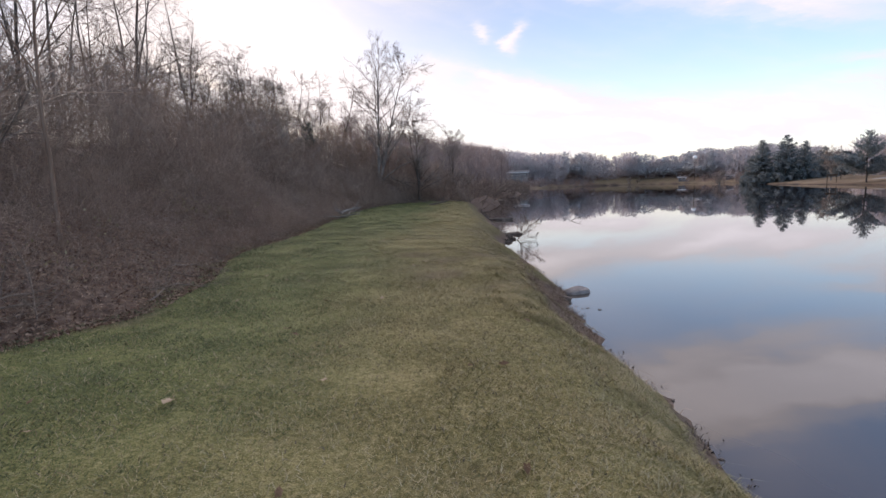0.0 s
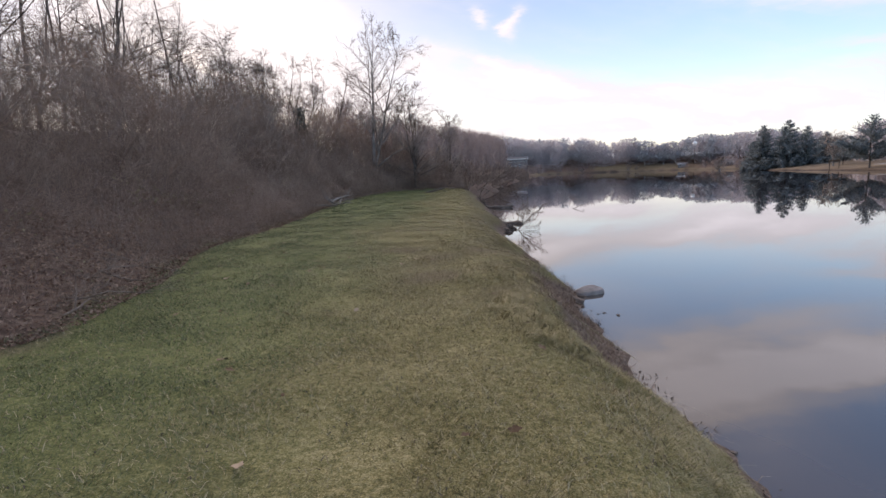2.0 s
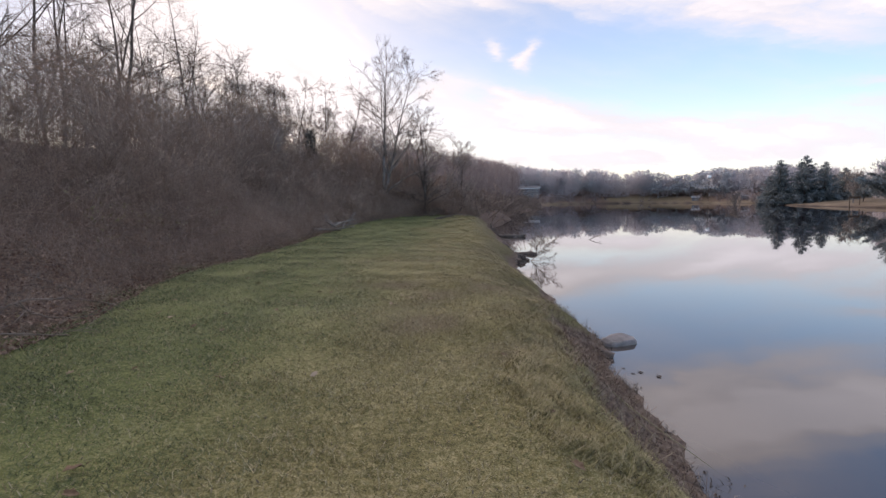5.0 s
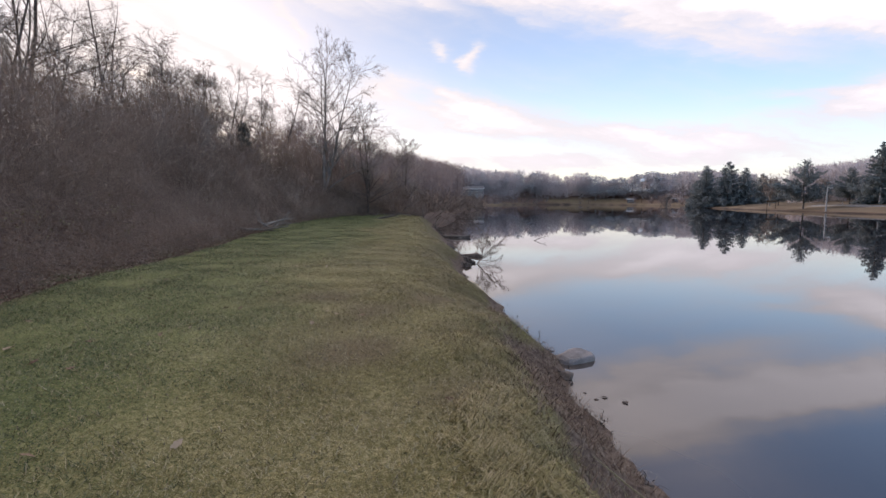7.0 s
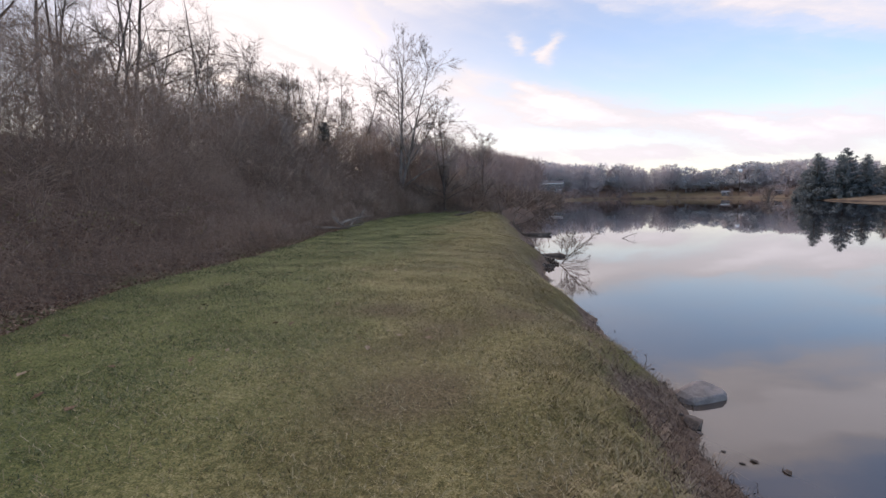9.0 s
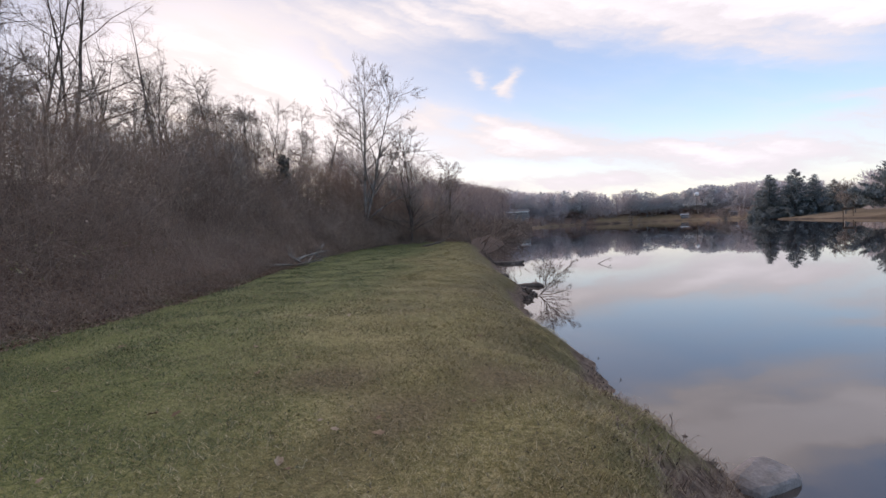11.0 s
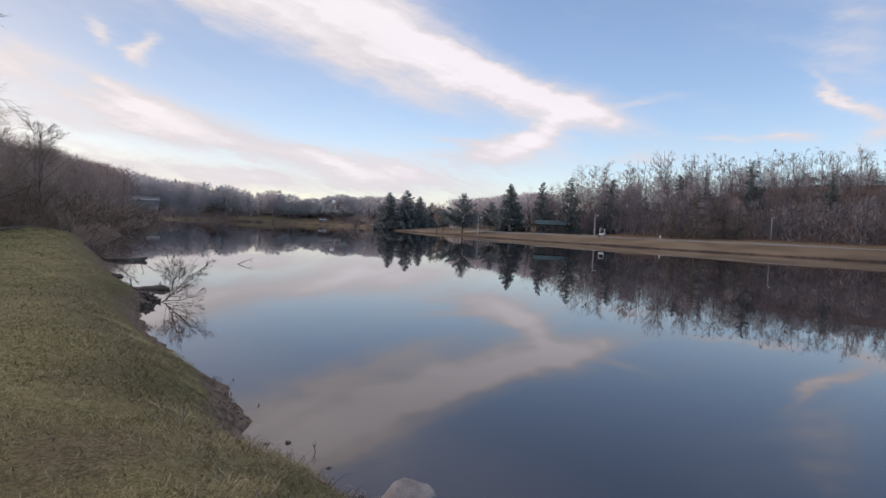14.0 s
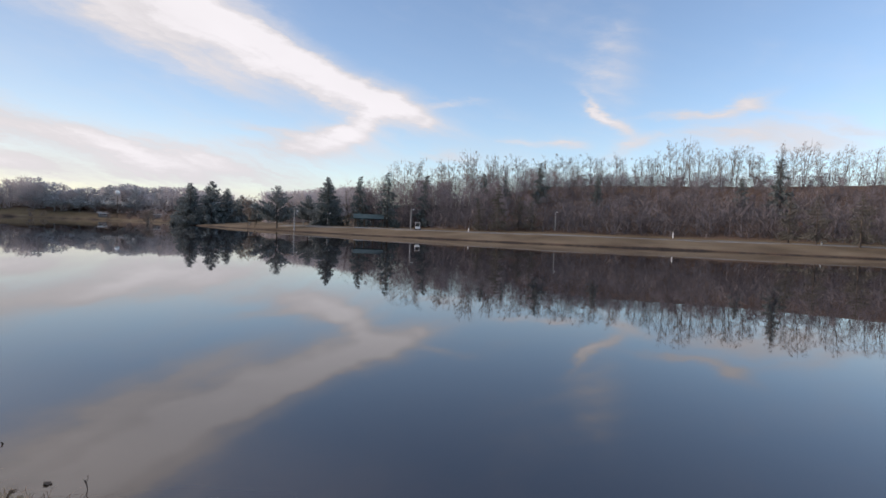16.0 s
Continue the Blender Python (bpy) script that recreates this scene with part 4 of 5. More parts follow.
# ---- trees ----
def build_near_trees():
    tall = bare_tree(6, 13.4, 0.16, 24, 8, 6, 2, fork=0.14, spread=0.82, leaders=2, least=0.0075, ratio=0.45, rich=True, splay=0.34, taper=0.5, up=0.03)
    tree_thing("bare_tree", tall, "tall pale-barked leafless tree rising from the brush", stand(-6.5, 44.5, 20), M_PALE)
    second = bare_tree(5, 9.0, 0.1, 18, 8, 6, 3, fork=0.15, spread=0.9, leaders=3, least=0.0085, ratio=0.38, taper=0.5, up=0.03)
    tree_thing("bare_tree", second, "smaller leafless tree rising from the brush", stand(-3.0, 46.5, 0), M_BARK)
    third = bare_tree(8, 7.2, 0.07, 15, 7, 6, 2, fork=0.1, spread=0.85, leaders=3, least=0.0085, ratio=0.42, taper=0.5, up=0.03)
    tree_thing("bare_tree", third, "low spreading leafless tree rising from the brush", stand(0.2, 50, 40), M_BARK)
    kinds = []
    for i, (h, r, ld) in enumerate([(11.0, 0.09, 2), (13.5, 0.11, 2), (8.8, 0.07, 3), (15.5, 0.13, 2)]):
        kinds.append(bare_tree(60 + i, h, r, 14, 7, 5, 2, fork=0.18, spread=0.95, leaders=ld, least=0.0062, ratio=0.36, taper=0.5, splay=0.35, up=0.04))
    spots = [(-32.5, 32, 1), (-36, 30, 0), (-40, 28, 1), (-44, 25, 0), (-49, 24, 1), (-54, 22, 0), (-60, 22, 1), (-38, 38, 3), (-33, 44, 3), (-29.5, 46, 1), (-27.0, 56, 3), (-25.2, 47, 2), (-24, 52, 0), (-22.6, 48, 2), (-23.3, 45, 2), (-21.9, 44, 2), (-20.8, 43, 2), (-19.5, 44, 2), (-24.6, 42, 2),
             (-21.4, 51, 2), (-20.2, 47, 2), (-18.9, 52, 2), (-17.3, 49, 2), (-15.8, 53, 2), (-14.2, 56, 2), (-12.5, 54, 2), (-30.5, 36, 2), (-34, 34, 2), (-28.5, 40, 2), (-26.5, 43, 2), (-43, 32, 3), (-47, 30, 2), (-31.5, 52, 0)]
    rng = random.Random(4)
    first = {}
    for az, dist, k in spots:
        x, y = at_bearing(az, dist, (0.0, 0.0))
        m = stand(x, y, rng.uniform(0, 360), rng.uniform(0.88, 1.1))
        if k in first:
            copy_thing(first[k], m)
        else:
            first[k] = tree_thing("bare_tree", kinds[k], "leafless dark tree among the brush on the slope", m, group="trees on the slope")
    stem = bare_tree(86, 5.4, 0.042, 9, 6, 4, 2, fork=0.42, spread=0.6, leaders=1, least=0.0035, ratio=0.3)
    tree_thing("bare_tree", stem, "straight brown young tree standing in the brush", stand(-5.58, 6.95, 70), M_REDBARK)
    cedar = conifer(21, 4.8, 1.5, M_SPRUCE, 0.05, 24, 0.15, 0.35, 0.6)
    tree_thing("cedar_tree", cedar, "small dark cedar tree among leafless brush", stand(-12.2, 43.0), M_BARK, M_SPRUCE)


build_near_trees()


RIDGE_AZ = [43, 49, 54, 58, 61, 65, 69.5, 73, 77, 80, 84, 87, 92, 97, 101]
RIDGE_EL = [5.1, 5.7, 7.1, 7.7, 8.1, 8.8, 8.3, 8.8, 8.8, 8.4, 9.6, 9.2, 9.1, 8.7, 8.3]


def crowned(az, dist, top, tall, share=1.0, turn=0.0):
    """Stands a tree of the given height so that its tip rises to an angle over the horizon."""
    x, y = at_bearing(az, dist)
    scale = (1.95 + dist * math.tan(radians(top)) - float(height(x, y))) / tall
    return stand(x, y, turn or az * 137.5, max(scale, 0.35) * share)


def build_east():
    rng = random.Random(9)
    # pines on the lawn of the point
    pine = [conifer(1, 12.0, 5.0, M_HAZEPINE, 0.02, 34, -0.05, 0.14, 0.9), conifer(2, 12.0, 6.0, M_HAZEPINE, 0.16, 20, 0.22, 0.4, 0.85)]
    spots = [(34.5, 188, 0, 1.22), (32.5, 192, 0, 0.98), (31.7, 196, 0, 0.72), (36.0, 190, 0, 0.82), (41.0, 136, 1, 0.92), (38.9, 165, 1, 0.62),
             (46.4, 144, 0, 0.9), (44.3, 150, 1, 0.78), (37.4, 200, 0, 0.7)]
    first = {}
    for az, dist, k, s in spots:
        x, y = at_bearing(az, dist)
        m = stand(x, y, rng.uniform(0, 360), s)
        if k in first:
            copy_thing(first[k], m)
        else:
            first[k] = tree_thing("pine_tree", pine[k], "dark green pine tree on the lakeside lawn, paled for haze", m, M_BARK, M_HAZEPINE, "pines on the lawn")
    # thin brownish spruces by the road and dark ones on the hill
    sp = conifer(5, 7.5, 2.1, M_SPRUCE, 0.1, 15, -0.25, 0.4, 0.45)
    base = None
    for az, dist, s in [(63.6, 110, 1.0), (65.8, 108, 1.4), (68.2, 110, 1.05), (69.6, 108, 0.95), (94.5, 101, 1.1), (96.6, 99, 1.1), (99.7, 98, 1.15), (102.5, 98, 1.15)]:
        x, y = at_bearing(az, dist)
        m = stand(x, y, rng.uniform(0, 360), s)
        if base is None:
            base = tree_thing("spruce_tree", sp, "sparse brownish young spruce tree beside the road", m, M_BARK, M_SPRUCE, "spruces by the road")
        else:
            copy_thing(base, m)
    dark = conifer(7, 10.0, 2.3, M_NEEDLE, 0.05, 22, -0.15, 0.25)
    base = None
    for az, dist, top in [(70.5, 122, 7.9), (64.1, 122, 6.5), (66.5, 123, 6.2), (76.7, 120, 6.5), (93.7, 118, 7.8), (53.1, 124, 6.2), (57.5, 124, 6.0), (46.4, 140, 5.3), (90.5, 119, 6.1), (103, 118, 6.3), (50.0, 134, 5.6)]:
        m = crowned(az, dist, top, 10.0)
        if base is None:
            base = tree_thing("spruce_tree", dark, "dark green spruce tree on the wooded hillside", m, M_BARK, M_NEEDLE, "spruces on the hill")
        else:
            copy_thing(base, m)
    # leafless trees along the ridge and on the hillside
    kinds = [bare_tree(80 + i, 10.5, 0.085, 10, 6, 7, 0, fork=0.25, spread=0.75, leaders=2 + i % 2, least=0.0095, ratio=0.36, taper=0.55, splay=0.3, up=0.04) for i in range(6)]
    tip = [float(crown[0][:, 2].max()) for _, crown in kinds]
    first = {}
    for i in range(132):
        az = 49 + i * 0.455 + rng.uniform(-0.35, 0.35)
        m = crowned(az, rng.uniform(139, 147), float(np.interp(az, RIDGE_AZ, RIDGE_EL)), tip[i % 6], rng.uniform(0.72, 0.95))
        k = i % 6
        if k in first:
            copy_thing(first[k], m)
        else:
            first[k] = tree_thing("bare_tree", kinds[k], "slender leafless tree on the ridge above the lake", m, M_BARK, M_TWIG, "trees on the ridge")
    one = None
    wide = bare_tree(95, 9.0, 0.22, 14, 6, 5, 3, fork=0.22, spread=0.85, leaders=3, least=0.02, ratio=0.5)
    for az, dist, s in [(38.2, 162, 1.0), (28.8, 215, 0.9), (37.0, 205, 1.0), (42.4, 165, 0.9)]:
        x, y = at_bearing(az, dist)
        m = stand(x, y, rng.uniform(0, 360), s)
        one = copy_thing(one, m) if one else tree_thing("bare_tree", wide, "wide-crowned leafless tree on the lakeside lawn", m, M_PALE, M_TWIG, "trees on the lawn")
    # brush and young trees clothing the hillside
    g = np.random.default_rng(5)
    n = 1500
    az, dist = np.radians(g.uniform(47, 114, n)), g.uniform(106, 146, n)
    p = np.column_stack([0.3 + dist * np.sin(az), 6 + dist * np.cos(az)])
    d = shore_distance(p[:, 0], p[:, 1])
    p = heights(p[d > 22])
    bush = [twig_tree(70 + i, 1.0, 0.55, 84, 0.24, 0.012, 0.0) for i in range(5)]
    v, f = scattered(bush, g, p, g.uniform(1.7, 3.8, len(p)) * (1 + 0.6 * (p[:, 2] < 6) - 0.1 * (p[:, 2] > 10)))
    young = [twig_tree(380 + i, 8.0, 2.2, 300, 1.2, 0.032, 0.02) for i in range(5)]
    n = 480
    az, dist = np.radians(44.5 + g.uniform(0, 1, n) ** 1.3 * 66), g.uniform(112, 148, n)
    q = np.column_stack([0.3 + dist * np.sin(az), 6 + dist * np.cos(az)])
    ok = shore_distance(q[:, 0], q[:, 1]) > 22
    az = np.degrees(az[ok])
    q = heights(q[ok])
    wv, wf = scattered(young, g, q, g.uniform(0.75, 1.2, len(q)) * (0.42 + 0.58 * smooth(76, 62, az) + 0.38 * smooth(64, 54, az)), 0.04)
    thing("hillside_woods", "leafless young woods at the foot of the hill", "woods", me=fast_mesh("hillside_woods", wv, wf, M_HILLWOOD), kind="stuff")
    thing("hillside_brush", "leafless brown brush and saplings covering the hillside", "brush", me=fast_mesh("hillside_brush", v, f, M_HILLBRUSH), kind="stuff")


build_east()


def skyline(az):
    """How many degrees the far woods rise over the horizon, by bearing."""
    return np.interp(az, [-10, 5, 10, 15, 17.4, 19.5, 22.5, 25, 27, 29, 30.5, 33, 36, 40, 48], [4.3, 4.3, 3.8, 3.7, 3.1, 3.5, 2.7, 2.9, 3.3, 3.2, 3.5, 3.4, 2.9, 3.6, 4.6])


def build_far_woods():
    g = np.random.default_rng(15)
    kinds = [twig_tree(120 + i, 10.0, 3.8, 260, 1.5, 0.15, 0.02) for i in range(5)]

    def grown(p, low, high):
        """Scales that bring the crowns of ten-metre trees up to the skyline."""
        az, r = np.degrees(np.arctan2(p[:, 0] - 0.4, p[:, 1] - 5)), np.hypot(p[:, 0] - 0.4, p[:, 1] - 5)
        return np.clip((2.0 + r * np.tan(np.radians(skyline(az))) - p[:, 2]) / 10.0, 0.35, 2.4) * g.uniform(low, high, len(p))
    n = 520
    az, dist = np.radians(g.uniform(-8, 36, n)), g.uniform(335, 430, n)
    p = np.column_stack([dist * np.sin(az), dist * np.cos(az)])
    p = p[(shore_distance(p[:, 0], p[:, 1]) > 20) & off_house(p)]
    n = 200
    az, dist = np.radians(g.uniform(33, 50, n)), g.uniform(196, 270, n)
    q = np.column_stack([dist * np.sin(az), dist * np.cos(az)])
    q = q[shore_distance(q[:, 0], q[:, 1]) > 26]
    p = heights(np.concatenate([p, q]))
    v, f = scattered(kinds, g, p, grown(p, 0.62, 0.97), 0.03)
    # crowns take the wood colour that has haze painted in
    thing("far_woods", "leafless woods on the far shore, coloured pale for haze", "woods", me=fast_mesh("far_woods", v, f, M_HAZEWOOD), kind="stuff")
    bush = [twig_tree(170 + i, 1.0, 0.6, 75, 0.3, 0.026, 0.0) for i in range(4)]
    n = 1300
    az, dist = np.radians(g.uniform(-8, 40, n)), g.uniform(190, 420, n)
    p = np.column_stack([dist * np.sin(az), dist * np.cos(az)])
    d = shore_distance(p[:, 0], p[:, 1])
    meadow = (p[:, 0] > 104) & (p[:, 0] < 150) & (d < 26) & (d > 5) & (p[:, 1] > 270)
    ok = (d > 2) & ((p[:, 1] > 215) | (p[:, 0] < 60)) & (off_house(p) | (g.uniform(0, 1, n) < 0.15)) & ~meadow
    p = heights(p[ok])
    v, f = scattered(bush, g, p, g.uniform(2.5, 6.0, len(p)))
    thing("far_brush", "hazy leafless brush along the far shore", "brush", me=fast_mesh("far_brush", v, f, M_SHOREWOOD), kind="stuff")
    # round-headed pines over the far woods
    dark = conifer(33, 10, 4.2, M_NEEDLE, 0.15, 9, 0.1, 0.45, 1.5)
    pl = []
    for az0, a1, num in [(18, 30, 62), (12, 18, 16), (2, 12, 14), (30, 34, 8)]:
        a, r = np.radians(g.uniform(az0, a1, num)), g.uniform(345, 425, num)
        pl.append(np.column_stack([r * np.sin(a), r * np.cos(a)]))
    pl = np.concatenate(pl)
    pl = heights(pl[(shore_distance(pl[:, 0], pl[:, 1]) > 20) & off_house(pl)])
    (wv, wf), (cv, cf) = dark
    v, f = scattered([(np.concatenate([wv, cv]), wf + [q + len(wv) for q in cf])], g, pl, grown(pl, 0.8, 1.06), 0.0)
    thing("far_pines", "pine woods on the far hill, coloured pale for haze", "woods", me=fast_mesh("far_pines", v, f, M_HAZENEEDLE), kind="stuff")


build_far_woods()


# ---- across the water: road, poles, shelter, buildings ----
def build_road():
    """The road along the far shore, a strip that follows the lawn."""
    ys = np.arange(-95, 118, 2.0)
    sx = np.interp(ys, [-150, -60, -12, 10, 30, 51, 71, 97, 134], [82, 86, 86, 84, 80, 78, 79, 82, 90])
    V, F = [], []
    for i, (y, x) in enumerate(zip(ys, sx)):
        for dx in (11.0, 14.6):
            V.append((x + dx, y, height(x + dx, y) + 0.05))
        for dx in (14.6, 11.0):
            V.append((x + dx, y, height(x + dx, y) - 0.3))
        if i:
            a, c = 4 * (i - 1), 4 * i
            F += [(a + k, a + (k + 1) % 4, c + (k + 1) % 4, c + k) for k in range(4)]
    thing("road", "pale grey asphalt park road along the far shore", "road", me=fast_mesh("road", V, np.array(F), M_ROAD), kind="structure")


build_road()


def pole_mesh(h, r, mat, lean=0.0):
    rng = np.random.default_rng(1)
    P = np.array([[[lean * t * h, 0, t * h - 0.3 * (t == 0)] for t in np.linspace(0, 1, 6)]])
    return fast_mesh("pole", *gather([tubes(P, np.linspace(r, r * 0.7, 6)[None], 8)]), mat, True)


def build_poles():
    def light_pole(az, dist, h):
        x, y = at_bearing(az, dist)
        ob = thing("light_pole", "tall grey wooden light pole on the lakeside lawn", "pole", stand(x, y), "poles on the lawn")
        part("shaft", pole_mesh(h, 0.13, M_GREY), ob)
        part("arm", box_mesh("arm", (0.9, 0.09, 0.09), M_GREY, (0.35, 0, h - 0.55)), ob)
        part("lamp", box_mesh("lamp", (0.5, 0.24, 0.16), M_WHITE, (0.9, 0, h - 0.6), 0.03), ob, "white lamp head")
    for az, dist, h in [(42.8, 122, 5.2), (43.8, 150, 4.8), (46.4, 138, 4.0), (55.8, 114, 5.0), (72.3, 108, 4.6)]:
        light_pole(az, dist, h)

    def bollard(az, dist, h):
        x, y = at_bearing(az, dist)
        ob = thing("bollard", "short white-painted marker post beside the road", "post", stand(x, y), "marker posts")
        part("post", pole_mesh(h, 0.12, M_WHITE, 0.03), ob)
        part("cap", box_mesh("cap", (0.28, 0.28, 0.07), M_GREY, (0.03 * h, 0, h), 0.02), ob, "grey cap")
    for az, dist, h in [(84.5, 104, 1.25), (97.0, 99, 0.7), (62.5, 108, 0.75)]:
        bollard(az, dist, h)


build_poles()


def build_frame():
    """Two brown posts with a board across, standing on the lawn."""
    x, y = at_bearing(38.4, 148)
    ob = thing("wooden_sign", "brown two-posted wooden sign standing on the lawn", "sign", stand(x, y, -38))
    for px in (-0.9, 0.9):
        part("post", box_mesh("post", (0.16, 0.16, 2.6), M_TIMBER, (px, 0, 1.0), 0.02), ob)
    part("board", box_mesh("board", (2.2, 0.1, 0.5), M_TIMBER, (0, 0.14, 1.95), 0.02), ob, "brown wooden board")


build_frame()


def build_shelter():
    x, y = at_bearing(51.0, 124)
    ob = thing("picnic_shelter", "open picnic shelter with dark teal metal roof", "shelter", stand(x, y, -52))
    w, d, e, r = 7.4, 4.6, 2.1, 1.05

    def roof(bm):
        pts = [(-w / 2, -d / 2, e), (w / 2, -d / 2, e), (w / 2, d / 2, e), (-w / 2, d / 2, e), (-w / 2, 0, e + r), (w / 2, 0, e + r)]
        low = [bm.verts.new(p) for p in pts]
        top = [bm.verts.new((px, py, pz + 0.14)) for px, py, pz in pts]
        for q in ((0, 1, 5, 4), (2, 3, 4, 5)):
            bm.faces.new([top[i] for i in q])
            bm.faces.new([low[i] for i in reversed(q)])
        for a, c in ((0, 1), (1, 5), (5, 2), (2, 3), (3, 4), (4, 0)):
            bm.faces.new([low[a], low[c], top[c], top[a]])
    rf = part("roof", bm_mesh("roof", roof, M_ROOF), ob, "dark teal metal roof")
    for sx in (-1, 1):
        part("gable", box_mesh("gable", (0.1, d * 0.5, r * 0.45), M_TIMBER, (sx * (w / 2 - 0.25), 0, e + r * 0.22)), rf)
    leg = box_mesh("post", (0.2, 0.2, e + 0.5), M_TIMBER, (0, 0, (e - 0.5) / 2 + 0.02), 0.015)
    for px in (-3.3, -1.1, 1.1, 3.3):
        for py in (-1.9, 1.9):
            part("post", leg, ob, m=pose(px, py, 0))
    part("slab", box_mesh("slab", (w - 0.4, d - 0.4, 0.4), M_GREY, (0, 0, -0.12), 0.02), ob, "concrete floor slab")

    def table(px):
        m = ob.matrix_basis @ pose(px, 0, 0.08)
        t = thing("picnic_table", "brown wooden picnic table under the shelter roof", "table", m, "tables under the shelter")
        part("tabletop", box_mesh("tabletop", (1.8, 0.75, 0.06), M_TIMBER, (0, 0, 0.73)), t)
        for s in (-1, 1):
            part("bench", box_mesh("bench", (1.8, 0.28, 0.05), M_TIMBER, (0, s * 0.68, 0.44)), t)
            part("leg_frame", box_mesh("leg_frame", (0.08, 1.5, 0.08), M_TIMBER, (s * 0.65, 0, 0.39)), t)
            for q in (-1, 1):
                part("leg", box_mesh("leg", (0.08, 0.09, 0.76), M_TIMBER, (s * 0.65, q * 0.4, 0.36)), t)
    table(-1.6)
    table(1.7)


build_shelter()


def build_cart():
    x, y = at_bearing(56.6, 109)
    ob = thing("utility_cart", "small white utility cart parked beside the road", "cart", stand(x, y, 30))
    part("body", box_mesh("body", (1.9, 1.05, 0.5), M_WHITE, (0, 0, 0.5), 0.08), ob)
    part("roof", box_mesh("roof", (1.3, 1.05, 0.07), M_WHITE, (-0.2, 0, 1.62), 0.03), ob)
    part("seat", box_mesh("seat", (0.4, 0.9, 0.35), M_DARK, (-0.25, 0, 0.9), 0.05), ob, "dark seat")
    for px in (-0.8, 0.4):
        for py in (-0.48, 0.48):
            part("roof_post", box_mesh("roof_post", (0.05, 0.05, 0.9), M_WHITE, (px, py, 1.16)), ob)

    def wheel(bm):
        bmesh.ops.create_cone(bm, cap_ends=True, segments=16, radius1=0.25, radius2=0.25, depth=0.18, matrix=Matrix.Rotation(radians(90), 4, "X"))
        bmesh.ops.bevel(bm, geom=bm.edges[:], offset=0.02, segments=1, affect="EDGES")
    me = bm_mesh("wheel", wheel, M_DARK)
    for px in (-0.6, 0.6):
        for py in (-0.5, 0.5):
            part("wheel", me, ob, m=pose(px, py, 0.25))


build_cart()


def build_house(az, dist, w, d, e, r, turn, label, trim):
    x, y = at_bearing(az, dist, (0.0, 0.0))
    ob = thing("house", label, "house", stand(x, y, turn))
    part("wall", box_mesh("wall", (w, d, e + 0.8), M_SIDING, (0, 0, e / 2 - 0.4), 0.02), ob)

    def roof(bm):
        o = 0.5
        pts = [(-w / 2 - o, -d / 2 - o, e), (w / 2 + o, -d / 2 - o, e), (w / 2 + o, d / 2 + o, e), (-w / 2 - o, d / 2 + o, e), (-w / 2 - o, 0, e + r), (w / 2 + o, 0, e + r)]
        v = [bm.verts.new(p) for p in pts]
        for q in ((0, 1, 5, 4), (2, 3, 4, 5), (1, 2, 5), (3, 0, 4), (3, 2, 1, 0)):
            bm.faces.new([v[i] for i in q])
    rf = part("roof", bm_mesh("roof", roof, M_SIDING if trim else M_ROOF), ob)
    part("fascia", box_mesh("fascia", (w + 1.06, 0.08, 0.35), M_WHITE, (0, -d / 2 - 0.52, e - 0.1)), rf, "white fascia board")
    n = max(2, int(w / 3))
    for i in range(n):
        px = -w / 2 + (i + 0.5) * w / n
        for pz in ([1.6, 4.4] if e > 5 else [1.5]):
            win = part("window", box_mesh("window", (1.3, 0.12, 1.2), M_WHITE, (0, 0, 0)), ob, "white-framed window", pose(px, -d / 2 - 0.02, pz))
            part("pane", box_mesh("pane", (1.1, 0.06, 1.0), M_GLASS, (0, -0.05, 0), 0), win)


build_house(7.4, 330, 15, 8, 5.6, 1.6, -7, "grey two-storey lakeside house with a pale roof", True)
build_house(29.0, 318, 3.6, 3, 2.2, 1.0, -29, "small pale shed below the far woods", True)
build_house(24.7, 352, 4.2, 3, 2.2, 0.9, -25, "small pale shed beside the far meadow", True)


def build_tower():
    x, y = at_bearing(25.8, 345, (0.0, -0.4))
    z = height(x, y)
    top = 2.2 + 345 * math.tan(radians(2.27)) - z
    ob = thing("water_tower", "white ball-topped water tower above the far trees", "tower", pose(x, y, z))
    part("stem", pole_mesh(top, 0.16, M_TIMBER), ob)

    def ball(bm):
        bmesh.ops.create_uvsphere(bm, u_segments=20, v_segments=12, radius=1.3, matrix=Matrix.Translation((0, 0, top)) @ Matrix.Diagonal((1, 1, 0.95, 1)))
    part("tank", bm_mesh("tank", ball, M_TANK, True), ob)


build_tower()


# ---- rocks, driftwood and fallen branches at the water's edge ----
def boulder_mesh(seed, sx, sy, sz, cuts=3, mat=None, lumpy=0.05):
    def build(bm):
        bmesh.ops.create_icosphere(bm, subdivisions=cuts, radius=1.0)
        rng = random.Random(seed)
        planes = [(Vector((rng.gauss(0, 1), rng.gauss(0, 1), rng.gauss(0, 0.7))).normalized(), rng.uniform(0.62, 0.85)) for _ in range(9)]
        planes.append((Vector((0.1, -0.1, 1)).normalized(), 0.62))
        for v in bm.verts:
            for n, k in planes:
                s = v.co.dot(n) - k
                if s > 0:
                    v.co -= n * s * 0.9
            v.co *= 1 + lumpy * noise.noise(v.co * 2.3 + Vector((seed, 0, 0))) + lumpy * 0.6 * noise.noise(v.co * 5.1 + Vector((0, seed, 0)))
            v.co = Vector((v.co.x * sx, v.co.y * sy, v.co.z * sz))
    return bm_mesh("boulder", build, mat or M_ROCK, False)


